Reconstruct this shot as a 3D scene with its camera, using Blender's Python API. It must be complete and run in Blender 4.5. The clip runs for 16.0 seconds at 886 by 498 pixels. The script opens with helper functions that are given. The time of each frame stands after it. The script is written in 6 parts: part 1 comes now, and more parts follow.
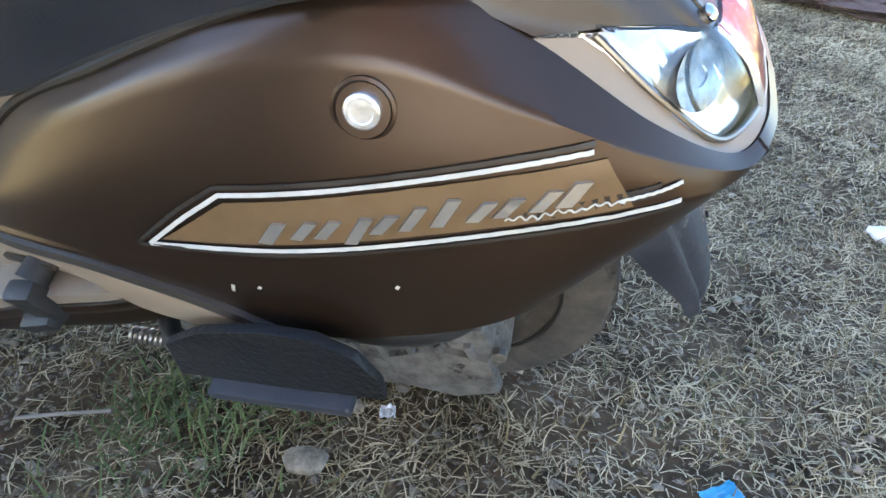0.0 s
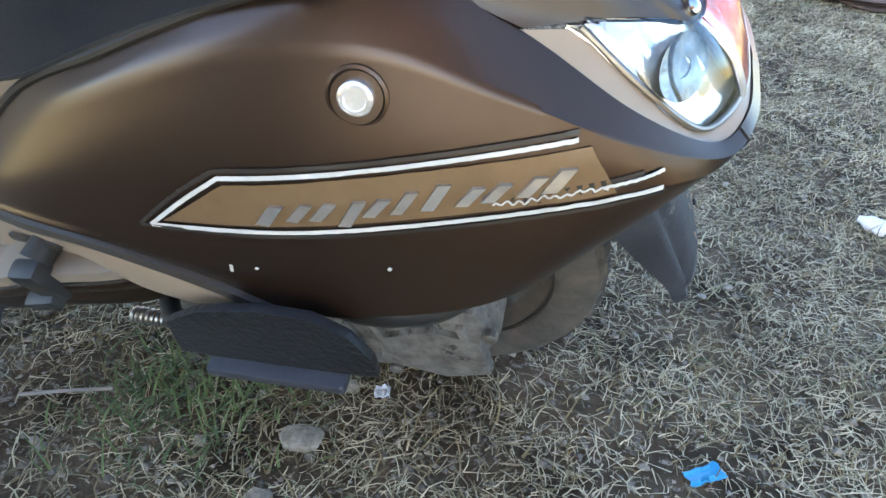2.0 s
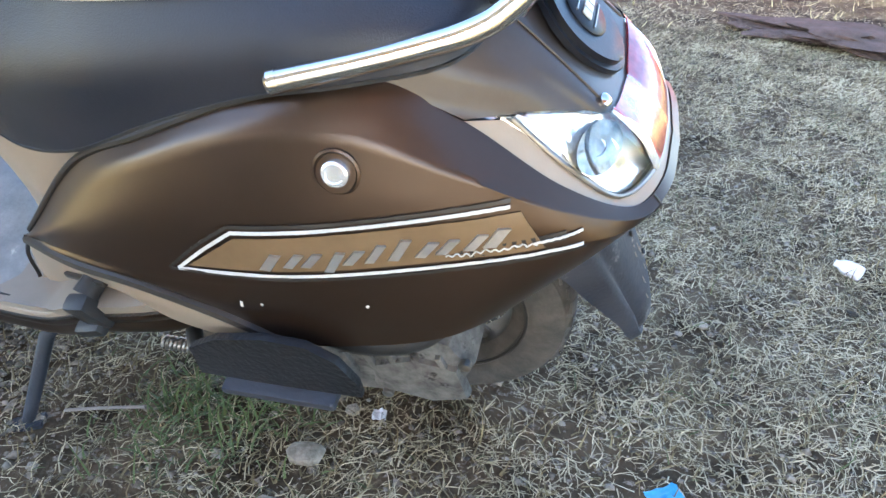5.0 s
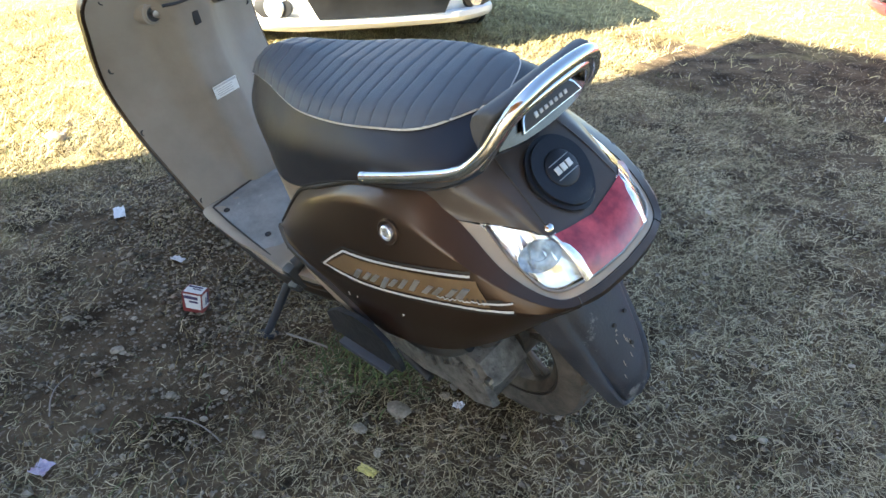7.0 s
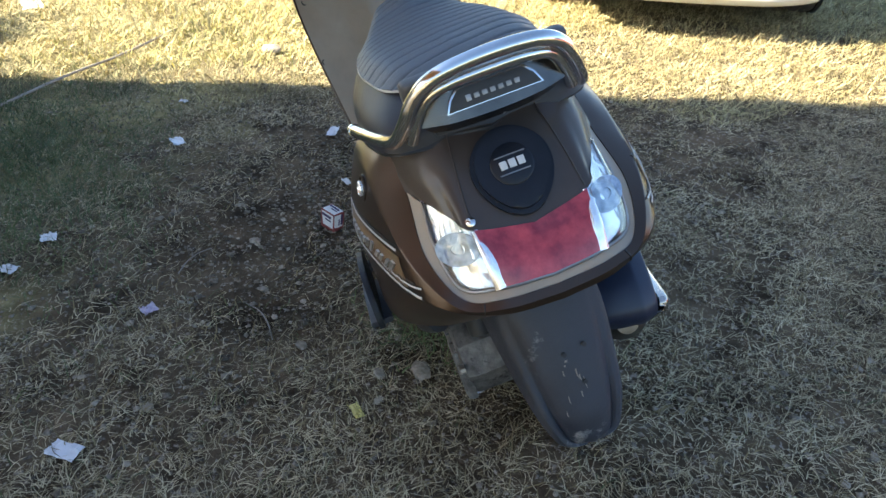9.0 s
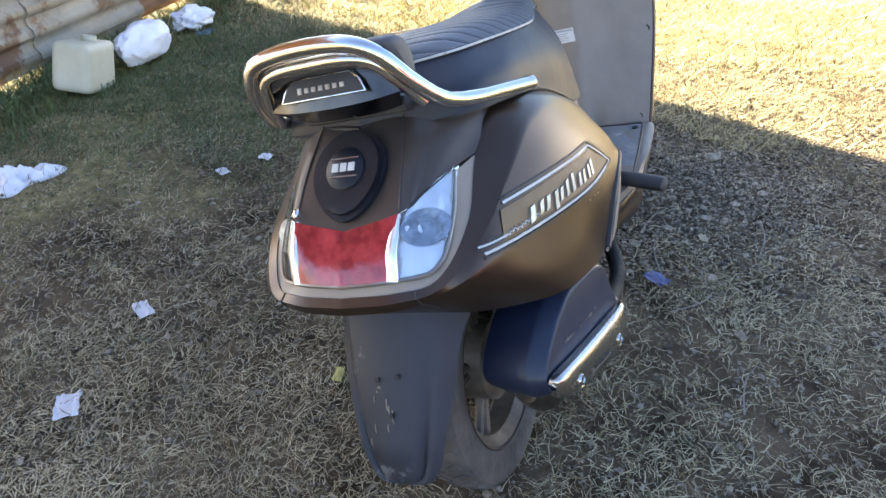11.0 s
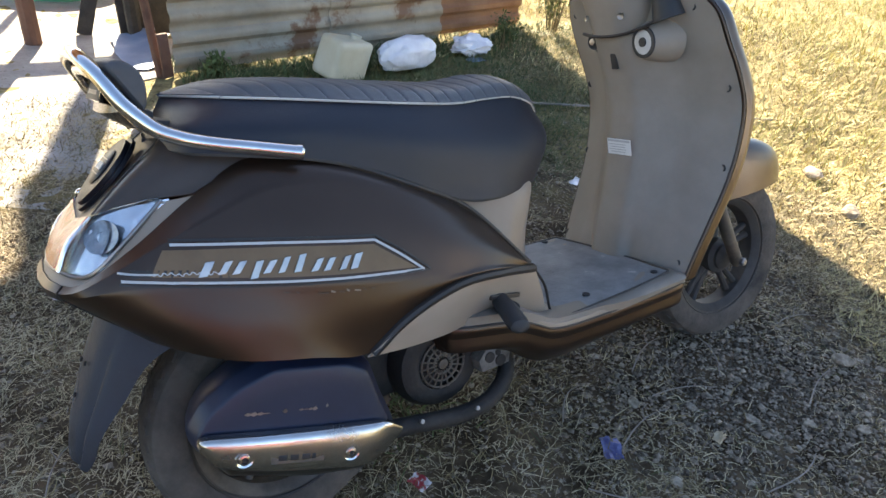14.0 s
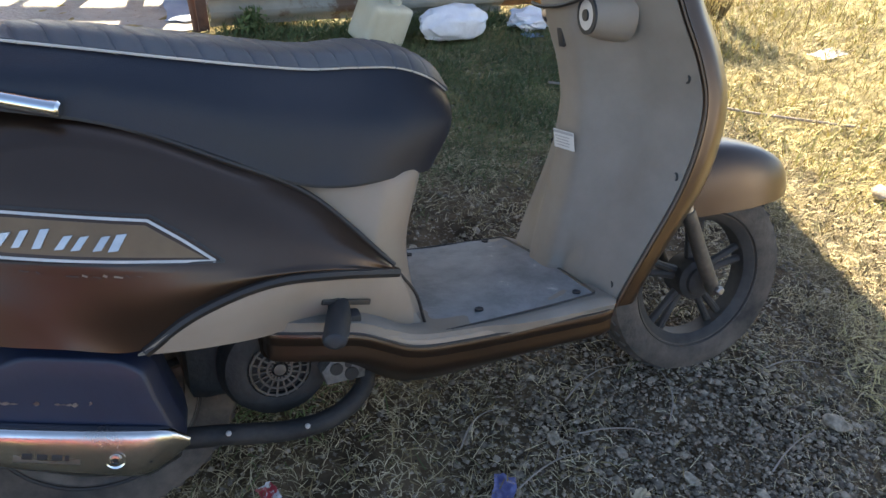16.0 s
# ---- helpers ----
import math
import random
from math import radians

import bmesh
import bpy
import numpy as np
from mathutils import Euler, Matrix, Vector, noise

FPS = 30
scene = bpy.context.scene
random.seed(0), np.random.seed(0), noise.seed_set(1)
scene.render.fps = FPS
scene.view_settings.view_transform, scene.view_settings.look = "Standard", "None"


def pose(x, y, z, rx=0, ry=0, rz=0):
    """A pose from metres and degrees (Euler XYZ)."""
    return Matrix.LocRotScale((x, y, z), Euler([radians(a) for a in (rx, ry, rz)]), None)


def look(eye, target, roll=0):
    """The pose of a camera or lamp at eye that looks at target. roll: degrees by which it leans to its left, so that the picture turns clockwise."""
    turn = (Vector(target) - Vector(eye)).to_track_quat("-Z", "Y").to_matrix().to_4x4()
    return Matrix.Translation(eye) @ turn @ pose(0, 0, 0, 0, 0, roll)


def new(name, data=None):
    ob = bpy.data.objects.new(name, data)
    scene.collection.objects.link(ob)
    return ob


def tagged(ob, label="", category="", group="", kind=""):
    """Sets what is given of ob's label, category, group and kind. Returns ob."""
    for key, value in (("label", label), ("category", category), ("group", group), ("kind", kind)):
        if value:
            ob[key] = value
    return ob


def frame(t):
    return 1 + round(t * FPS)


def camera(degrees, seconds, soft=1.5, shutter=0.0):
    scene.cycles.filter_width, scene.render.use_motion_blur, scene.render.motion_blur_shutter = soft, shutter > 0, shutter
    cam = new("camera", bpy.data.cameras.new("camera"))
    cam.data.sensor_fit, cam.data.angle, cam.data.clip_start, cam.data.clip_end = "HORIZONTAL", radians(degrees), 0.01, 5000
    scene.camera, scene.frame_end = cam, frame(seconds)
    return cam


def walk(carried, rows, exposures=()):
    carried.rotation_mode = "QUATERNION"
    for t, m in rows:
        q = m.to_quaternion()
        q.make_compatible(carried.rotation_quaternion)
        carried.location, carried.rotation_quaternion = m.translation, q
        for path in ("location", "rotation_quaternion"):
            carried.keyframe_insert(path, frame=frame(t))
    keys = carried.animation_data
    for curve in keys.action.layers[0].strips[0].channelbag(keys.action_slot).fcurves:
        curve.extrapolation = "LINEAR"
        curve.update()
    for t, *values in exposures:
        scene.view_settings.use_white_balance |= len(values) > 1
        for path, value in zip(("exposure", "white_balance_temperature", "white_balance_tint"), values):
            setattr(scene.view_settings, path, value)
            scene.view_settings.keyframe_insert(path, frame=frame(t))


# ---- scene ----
cam = camera(65.45, 16.0, soft=1.5)
PATH = [
    (0, pose(-0.1319, 0.8076, 0.7577, 55.596, -1.786, -168.668)),
    (0.5, pose(-0.1489, 0.8106, 0.7583, 55.183, -2.315, -168.921)),
    (1, pose(-0.1496, 0.8121, 0.7587, 54.942, -2.434, -168.805)),
    (1.5, pose(-0.1468, 0.8122, 0.7598, 54.961, -2.697, -168.521)),
    (2, pose(-0.1430, 0.8243, 0.7672, 54.490, -2.232, -168.335)),
    (2.5, pose(-0.1463, 0.8235, 0.7832, 56.107, -1.230, -169.043)),
    (3, pose(-0.1485, 0.8228, 0.7883, 56.274, -1.203, -168.896)),
    (3.2, pose(-0.1484, 0.8245, 0.7888, 56.100, -1.344, -168.843)),
    (5.3, pose(-0.2718, 0.9629, 0.8906, 57.982, -1.124, -164.034)),
    (5.5, pose(-0.3131, 1.0054, 0.9389, 59.638, -1.791, -161.252)),
    (6, pose(-0.4554, 1.0366, 1.0412, 59.935, -0.190, -153.839)),
    (6.5, pose(-0.6475, 0.9953, 1.0864, 57.871, -0.346, -142.121)),
    (7, pose(-0.7490, 1.0084, 1.1082, 59.660, -0.267, -134.843)),
    (7.5, pose(-0.8027, 0.9300, 1.1092, 61.962, -0.542, -131.666)),
    (8, pose(-0.8411, 0.8091, 1.1251, 58.852, -0.636, -125.667)),
    (8.5, pose(-0.9270, 0.6466, 1.0940, 56.975, -1.314, -112.317)),
    (9, pose(-1.0018, 0.4994, 1.1083, 56.744, -0.404, -103.884)),
    (9.2, pose(-1.0123, 0.4370, 1.1024, 56.389, -0.902, -102.195)),
    (11.3, pose(-0.8625, -0.3379, 1.1113, 54.885, 1.993, -63.229)),
    (11.5, pose(-0.7981, -0.3944, 1.0954, 53.616, 2.849, -60.445)),
    (12, pose(-0.6580, -0.4889, 1.1326, 53.295, 2.326, -53.012)),
    (12.5, pose(-0.5734, -0.6491, 1.1357, 54.876, -1.306, -44.688)),
    (13, pose(-0.5420, -0.7908, 1.1568, 55.142, 0.087, -36.689)),
    (13.5, pose(-0.4790, -0.8341, 1.1668, 57.911, -2.670, -35.447)),
    (14, pose(-0.3172, -0.8570, 1.1599, 58.800, -4.740, -33.201)),
    (14.5, pose(-0.1727, -0.9296, 1.1617, 59.045, -5.458, -30.624)),
    (15, pose(-0.0514, -1.0499, 1.1789, 60.868, -7.037, -21.816)),
    (15.5, pose(0.0282, -1.0617, 1.1631, 59.290, -5.747, -22.457)),
    (16, pose(0.1455, -0.8951, 1.1251, 55.899, -5.532, -22.606)),
]
walk(cam, PATH, exposures=[(0, 4.30, 5850, 7), (2.5, 4.30, 5800, 5), (5.5, 4.60, 6000, 8), (6.5, 4.55, 6150, 7), (7, 3.60, 6150, 6), (7.5, 3.20, 6100, 6), (8, 3.05, 6100, 6), (9, 3.20, 6000, 6), (11.5, 3.75, 6300, 15), (12.5, 3.65, 6250, 14), (14.5, 3.05, 6450, 11), (16, 3.05, 6450, 11)])

# the scooter leans on its side stand
LEAN = pose(-0.0000, -0.0012, -0.0042, -16.083, 0.467, 0.000)


# ---- world, sun ----
world = bpy.data.worlds.new("sky")
scene.world = world
world.use_nodes = True
wn = world.node_tree
sky = wn.nodes.new("ShaderNodeTexSky")
sky.sky_type, sky.sun_disc = "NISHITA", False
SUN_TO = Vector((0.31, 0.95, 0.0)).normalized()
SUN_EL = radians(29)
sky.sun_elevation, sky.sun_rotation = SUN_EL, math.atan2(SUN_TO.x, SUN_TO.y)
sky.altitude, sky.air_density, sky.dust_density, sky.ozone_density = 900, 1.0, 1.8, 1.0
wn.links.new(sky.outputs[0], wn.nodes["Background"].inputs[0])
wn.nodes["Background"].inputs[1].default_value = 0.05
sun = new("sun", bpy.data.lights.new("sun", "SUN"))
sun.data.energy, sun.data.angle, sun.data.color = 4.0, radians(0.6), (1.0, 0.86, 0.64)
sun_dir = Vector((SUN_TO.x * math.cos(SUN_EL), SUN_TO.y * math.cos(SUN_EL), math.sin(SUN_EL)))
sun.matrix_world = look((0, 0, 12), Vector((0, 0, 12)) - sun_dir)
scene.view_settings.exposure = 0.0


# ---- materials ----
def material(name, color, rough=0.6, metal=0.0, second=None, scale=8.0, detail=6.0, contrast=(0.35, 0.65), bump=0.0,
             bump_scale=60.0, coat=0.0, speck=None, speck_at=0.68, speck_scale=30.0, spec=0.5, rough2=None, random_tint=0.0):
    """Two-scale procedural surface: base and second colour by noise, fine specks, rough grain and bump."""
    m = bpy.data.materials.new(name)
    m.use_nodes = True
    nt = m.node_tree
    n, ln = nt.nodes, nt.links
    b = n["Principled BSDF"]
    b.inputs["Roughness"].default_value, b.inputs["Metallic"].default_value = rough, metal
    b.inputs["Specular IOR Level"].default_value = spec
    b.inputs["Coat Weight"].default_value, b.inputs["Coat Roughness"].default_value = coat, 0.12
    co = n.new("ShaderNodeTexCoord")
    big = n.new("ShaderNodeTexNoise")
    big.inputs["Scale"].default_value, big.inputs["Detail"].default_value, big.inputs["Roughness"].default_value = scale, detail, 0.65
    ln.new(co.outputs["Object"], big.inputs["Vector"])
    ramp = n.new("ShaderNodeValToRGB")
    ramp.color_ramp.elements[0].position, ramp.color_ramp.elements[1].position = contrast
    ramp.color_ramp.elements[0].color = (*color, 1)
    ramp.color_ramp.elements[1].color = (*(second or [c * 1.25 for c in color]), 1)
    ln.new(big.outputs["Fac"], ramp.inputs["Fac"])
    out = ramp.outputs["Color"]
    if speck:
        sp = n.new("ShaderNodeTexNoise")
        sp.inputs["Scale"].default_value, sp.inputs["Detail"].default_value = speck_scale, 8
        sp.inputs["Roughness"].default_value = 0.7
        ln.new(co.outputs["Object"], sp.inputs["Vector"])
        sr = n.new("ShaderNodeMapRange")
        sr.inputs["From Min"].default_value, sr.inputs["From Max"].default_value = speck_at, speck_at + 0.06
        ln.new(sp.outputs["Fac"], sr.inputs["Value"])
        mx = n.new("ShaderNodeMix")
        mx.data_type = "RGBA"
        ln.new(sr.outputs["Result"], mx.inputs[0])
        ln.new(out, mx.inputs[6])
        mx.inputs[7].default_value = (*speck, 1)
        out = mx.outputs[2]
    if random_tint:
        oi = n.new("ShaderNodeObjectInfo")
        gi = n.new("ShaderNodeNewGeometry")
        add = n.new("ShaderNodeMath")
        ln.new(oi.outputs["Random"], add.inputs[0])
        ln.new(gi.outputs["Random Per Island"], add.inputs[1])
        mr = n.new("ShaderNodeMapRange")
        mr.inputs["From Max"].default_value = 2.0
        mr.inputs["To Min"].default_value, mr.inputs["To Max"].default_value = 1 - random_tint, 1 + random_tint
        ln.new(add.outputs[0], mr.inputs["Value"])
        hv = n.new("ShaderNodeHueSaturation")
        ln.new(out, hv.inputs["Color"])
        ln.new(mr.outputs["Result"], hv.inputs["Value"])
        out = hv.outputs["Color"]
    ln.new(out, b.inputs["Base Color"])
    if rough2 is not None:
        rr = n.new("ShaderNodeMapRange")
        rr.inputs["From Min"].default_value, rr.inputs["From Max"].default_value = contrast
        rr.inputs["To Min"].default_value, rr.inputs["To Max"].default_value = rough, rough2
        ln.new(big.outputs["Fac"], rr.inputs["Value"])
        ln.new(rr.outputs["Result"], b.inputs["Roughness"])
    if bump:
        fine = n.new("ShaderNodeTexNoise")
        fine.inputs["Scale"].default_value, fine.inputs["Detail"].default_value = bump_scale, 6
        ln.new(co.outputs["Object"], fine.inputs["Vector"])
        bp = n.new("ShaderNodeBump")
        bp.inputs["Strength"].default_value, bp.inputs["Distance"].default_value = bump, 0.01
        ln.new(fine.outputs["Fac"], bp.inputs["Height"])
        ln.new(bp.outputs["Normal"], b.inputs["Normal"])
    return m


def glass(name, color, rough=0.05):
    m = bpy.data.materials.new(name)
    m.use_nodes = True
    b = m.node_tree.nodes["Principled BSDF"]
    b.inputs["Base Color"].default_value = (*color, 1)
    b.inputs["Roughness"].default_value, b.inputs["Transmission Weight"].default_value, b.inputs["IOR"].default_value = rough, 1.0, 1.45
    return m


PAINT = material("walnut_metallic_paint", (0.0495, 0.030, 0.0193), 0.36, 0.78, (0.0605, 0.038, 0.0257), 5, contrast=(0.3, 0.7), coat=0.35, bump=0.015, bump_scale=400,
                 speck=(0.16, 0.12, 0.09), speck_at=0.75, speck_scale=90, rough2=0.40)
PAINT.node_tree.nodes["Principled BSDF"].inputs["Coat Roughness"].default_value = 0.22
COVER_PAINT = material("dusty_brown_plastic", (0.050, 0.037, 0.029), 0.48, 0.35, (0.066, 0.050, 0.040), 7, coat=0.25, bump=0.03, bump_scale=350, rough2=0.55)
TAN = material("dusty_tan_plastic", (0.19, 0.157, 0.122), 0.5, 0.0, (0.262, 0.226, 0.186), 4, bump=0.08, bump_scale=350, speck=(0.3, 0.27, 0.23), speck_at=0.7, rough2=0.7)
BEIGE = material("beige_plastic", (0.27, 0.21, 0.155), 0.42, 0.0, (0.31, 0.25, 0.19), 5, bump=0.03, bump_scale=300, rough2=0.55)
MAT_TOP = material("dusty_floor_plastic", (0.165, 0.168, 0.168), 0.85, 0.0, (0.29, 0.292, 0.288), 9, bump=0.25, bump_scale=120, speck=(0.42, 0.4, 0.36), speck_at=0.62, speck_scale=18)
VINYL = material("black_seat_vinyl", (0.010, 0.012, 0.019), 0.4, 0.0, (0.018, 0.019, 0.026), 6, bump=0.12, bump_scale=500, rough2=0.52, spec=0.4)
QUILT = material("grey_quilted_vinyl", (0.06, 0.064, 0.071), 0.45, 0.0, (0.09, 0.094, 0.1), 7, bump=0.14, bump_scale=450, rough2=0.6)
PAD_VINYL = material("grey_pad_vinyl", (0.05, 0.05, 0.053), 0.5, 0.0, (0.075, 0.075, 0.078), 8, bump=0.1, bump_scale=450, rough2=0.6)
PIPING = material("white_piping", (0.46, 0.44, 0.4), 0.6)
CHROME = material("chrome", (0.72, 0.71, 0.7), 0.09, 1.0, (0.6, 0.58, 0.56), 12, rough2=0.2)
CHROME_WORN = material("worn_chrome", (0.68, 0.66, 0.63), 0.14, 1.0, (0.5, 0.45, 0.4), 10, rough2=0.28, bump=0.04)
STEEL = material("dull_steel", (0.36, 0.34, 0.32), 0.38, 0.9, (0.26, 0.23, 0.2), 18, bump=0.1)
# mottled steel, darkened in colour like worn chrome mirroring dark ground
MUFFLER_STEEL = material("underside_dark_steel", (0.2, 0.185, 0.17), 0.3, 0.95, (0.1, 0.085, 0.072), 14, bump=0.08)
BLACK = material("black_plastic", (0.016, 0.016, 0.017), 0.5, 0.0, (0.03, 0.03, 0.031), 10, bump=0.08, bump_scale=300, rough2=0.65)
BLACK_DUST = material("dusty_black_plastic", (0.012, 0.014, 0.021), 0.42, 0.0, (0.034, 0.036, 0.046), 7, bump=0.12, bump_scale=200, speck=(0.15, 0.145, 0.14), speck_at=0.62, speck_scale=11, rough2=0.75)
MUFFLER = material("dark_muffler_paint", (0.007, 0.011, 0.029), 0.4, 0.0, (0.013, 0.019, 0.043), 6, coat=0.12, bump=0.06, speck=(0.3, 0.28, 0.26), speck_at=0.73, speck_scale=16, rough2=0.55)
CAP_BLACK = material("dark_cap_plastic", (0.006, 0.007, 0.010), 0.32, 0.0, (0.012, 0.013, 0.018), 12, bump=0.05, bump_scale=300, rough2=0.4, spec=0.25)
GUARD_BLACK = material("scuffed_black_steel", (0.007, 0.008, 0.010), 0.38, 0.0, (0.016, 0.017, 0.021), 9, bump=0.25, bump_scale=150, speck=(0.16, 0.16, 0.17), speck_at=0.69, speck_scale=26, rough2=0.6, spec=0.35)
RUBBER = material("dusty_rubber", (0.03, 0.028, 0.026), 0.9, 0.0, (0.115, 0.098, 0.08), 9, bump=0.3, bump_scale=90)
RIM = material("dark_alloy", (0.045, 0.039, 0.033), 0.55, 0.3, (0.14, 0.118, 0.094), 12, bump=0.1)
ENGINE = material("grimy_cast_alloy", (0.065, 0.061, 0.056), 0.62, 0.35, (0.21, 0.198, 0.182), 24, bump=0.5, bump_scale=60, speck=(0.03, 0.027, 0.024), speck_at=0.58, speck_scale=20)
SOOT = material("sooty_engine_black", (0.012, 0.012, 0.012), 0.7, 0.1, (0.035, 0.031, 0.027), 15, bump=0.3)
GOLD = material("bronze_decal", (0.14, 0.088, 0.043), 0.45, 0.2, (0.168, 0.108, 0.054), 20)
WHITE_LINE = material("silver_white_line", (0.46, 0.455, 0.44), 0.4, 0.0, (0.54, 0.535, 0.52), 30)
DARK_LINE = material("dark_line", (0.02, 0.016, 0.013), 0.5)
EMBLEM = material("satin_silver", (0.52, 0.51, 0.49), 0.3, 0.8, (0.42, 0.41, 0.39), 40)
PLATE = material("polished_dark_plate", (0.075, 0.07, 0.066), 0.2, 1.0, (0.12, 0.114, 0.108), 14, rough2=0.28)
RED_LENS = material("red_lens", (0.19, 0.008, 0.02), 0.16, 0.0, (0.44, 0.045, 0.055), 26, coat=0.5, bump=0.12, bump_scale=60)
BOWL = material("mirror_bowl", (0.38, 0.42, 0.48), 0.36, 1.0, (0.14, 0.16, 0.20), 55, bump=0.3, bump_scale=60)
CLEAR = glass("clear_lens", (0.95, 0.96, 0.96), 0.03)
REFLECTOR = material("reflector_silver", (0.9, 0.9, 0.91), 0.22, 0.75, (0.78, 0.78, 0.8), 9, bump=0.25, bump_scale=40)
PAPER = material("sticker_paper", (0.72, 0.72, 0.7), 0.5, 0.0, (0.66, 0.66, 0.64), 20)
INK = material("dark_violet_print", (0.05, 0.035, 0.09), 0.5)
PRINT = material("grey_print", (0.38, 0.38, 0.38), 0.6)
WOOD_DARK = material("weathered_post", (0.072, 0.036, 0.025), 0.85, 0.0, (0.13, 0.07, 0.048), 6, bump=0.5, bump_scale=40)
WOOD_PALE = material("pale_broken_wood", (0.4, 0.31, 0.24), 0.8, 0.0, (0.5, 0.41, 0.33), 9, bump=0.4, bump_scale=60)
WOOD_GREY = material("grey_plank", (0.2, 0.17, 0.14), 0.85, 0.0, (0.3, 0.26, 0.22), 7, bump=0.4, bump_scale=50)
TIN = material("weathered_tin", (0.26, 0.215, 0.155), 0.6, 0.25, (0.42, 0.36, 0.27), 2.6, bump=0.15, speck=(0.2, 0.11, 0.06), speck_at=0.57, speck_scale=2.2, rough2=0.7)
TIN_RUST = material("rusty_tin", (0.22, 0.1, 0.045), 0.75, 0.1, (0.33, 0.17, 0.085), 4, bump=0.2, speck=(0.4, 0.32, 0.24), speck_at=0.64, speck_scale=3)
CAR_WHITE = material("white_car_paint", (0.78, 0.78, 0.76), 0.25, 0.0, (0.74, 0.74, 0.72), 3, coat=0.6)
CAR_DARK = material("car_black_trim", (0.012, 0.012, 0.013), 0.4, 0.0, (0.022, 0.022, 0.023), 8)
CAR_GLASS = material("car_window", (0.01, 0.012, 0.014), 0.06, 0.0, coat=0.5)
PLASTIC_BAG = material("white_plastic_bag", (0.72, 0.71, 0.74), 0.4, 0.0, (0.82, 0.81, 0.83), 9, bump=0.5, bump_scale=25)
JERRY = material("yellowed_plastic_can", (0.52, 0.47, 0.33), 0.45, 0.0, (0.6, 0.56, 0.43), 5, bump=0.1)
BLUE_SHEET = material("faded_blue_sheet", (0.13, 0.2, 0.34), 0.6, 0.0, (0.22, 0.29, 0.42), 5, bump=0.3, bump_scale=20)
RIM_DARK = material("black_alloy", (0.018, 0.018, 0.018), 0.7, 0.0, (0.05, 0.046, 0.042), 12, bump=0.1)
GREEN_TUB = material("green_plastic", (0.1, 0.36, 0.22), 0.4, 0.0, (0.15, 0.42, 0.27), 6)
SOIL = material("dry_soil", (0.031, 0.0215, 0.0125), 1.0, 0.0, (0.15, 0.109, 0.066), 5.5, 12, (0.36, 0.64), bump=1.0, bump_scale=45, speck=(0.28, 0.235, 0.185), speck_at=0.57, speck_scale=55, spec=0.1)
STONE = material("grey_stone", (0.16, 0.135, 0.10), 0.95, 0.0, (0.38, 0.325, 0.25), 60, spec=0.15, bump=0.4, random_tint=0.6)
GRAVEL = material("gravel", (0.11, 0.089, 0.066), 0.95, 0.0, (0.43, 0.36, 0.275), 40, spec=0.15, bump=0.3, random_tint=0.85)
STRAW = material("dry_straw_grass", (0.34, 0.274, 0.15), 0.75, 0.0, (0.64, 0.535, 0.335), 3, random_tint=0.5)
BROWN_GRASS = material("withered_brown_grass", (0.082, 0.061, 0.028), 0.8, 0.0, (0.215, 0.165, 0.076), 3, random_tint=0.6)
# brighter, yellower counterpart of the straw, with sunlight put into the colour
SUN_YELLOW = material("sun_toned_yellow_grass", (0.41, 0.335, 0.145), 0.8, 0.0, (0.62, 0.53, 0.27), 2.2, random_tint=0.55)
PALE = material("pale_swept_earth", (0.29, 0.272, 0.24), 0.95, 0.0, (0.43, 0.41, 0.37), 3.5, 12, bump=0.8, bump_scale=40, speck=(0.16, 0.13, 0.1), speck_at=0.6, speck_scale=45)
CAR_RED = material("maroon_car_paint", (0.13, 0.036, 0.042), 0.35, 0.1, (0.15, 0.045, 0.05), 3, coat=0.6)
GREEN_GRASS = material("green_grass", (0.055, 0.08, 0.02), 0.7, 0.0, (0.12, 0.145, 0.045), 4, random_tint=0.4)


# ---- shape helpers ----
def link(name, bm, mat, parent=None, label="", smooth=True):
    me = bpy.data.meshes.new(name)
    bmesh.ops.recalc_face_normals(bm, faces=bm.faces[:])
    bm.to_mesh(me)
    bm.free()
    if smooth:
        for p in me.polygons:
            p.use_smooth = True
        me.set_sharp_from_angle(angle=radians(38))
    me.materials.append(mat)
    ob = new(name, me)
    if parent is not None:
        ob.parent = parent
    if label:
        ob["label"] = label
    return ob


def part(name, bm, mat, parent, label="", smooth=True):
    return link(name, bm, mat, parent, label, smooth)


def thing(name, m, label, category, group="", kind=""):
    ob = new(name)
    ob.matrix_world = m
    return tagged(ob, label, category, group, kind)


def curve(pts, n):
    """n samples of a smooth curve through the points, evenly in the parameter."""
    p = np.array(pts, float)
    if len(p) == 2:
        s = np.linspace(0, 1, n)[:, None]
        return p[0] * (1 - s) + p[1] * s
    q = np.vstack([2 * p[0] - p[1], p, 2 * p[-1] - p[-2]])
    out = []
    for s in np.linspace(0, len(p) - 1, n):
        i = min(int(s), len(p) - 2)
        t = s - i
        a, b, c, d = q[i:i + 4]
        out.append(0.5 * (2 * b + (c - a) * t + (2 * a - 5 * b + 4 * c - d) * t * t + (3 * b - a - 3 * c + d) * t ** 3))
    return np.array(out)


def loft(curves, nu, nv):
    """A grid of nv x nu points over smooth curves laid side by side."""
    rows = np.array([curve(c, nu) for c in curves])
    return np.array([curve(rows[:, j], nv) for j in range(nu)]).transpose(1, 0, 2)


def normals(g):
    du, dv = np.gradient(g, axis=1), np.gradient(g, axis=0)
    n = np.cross(du, dv)
    return n / (np.linalg.norm(n, axis=2, keepdims=True) + 1e-9)


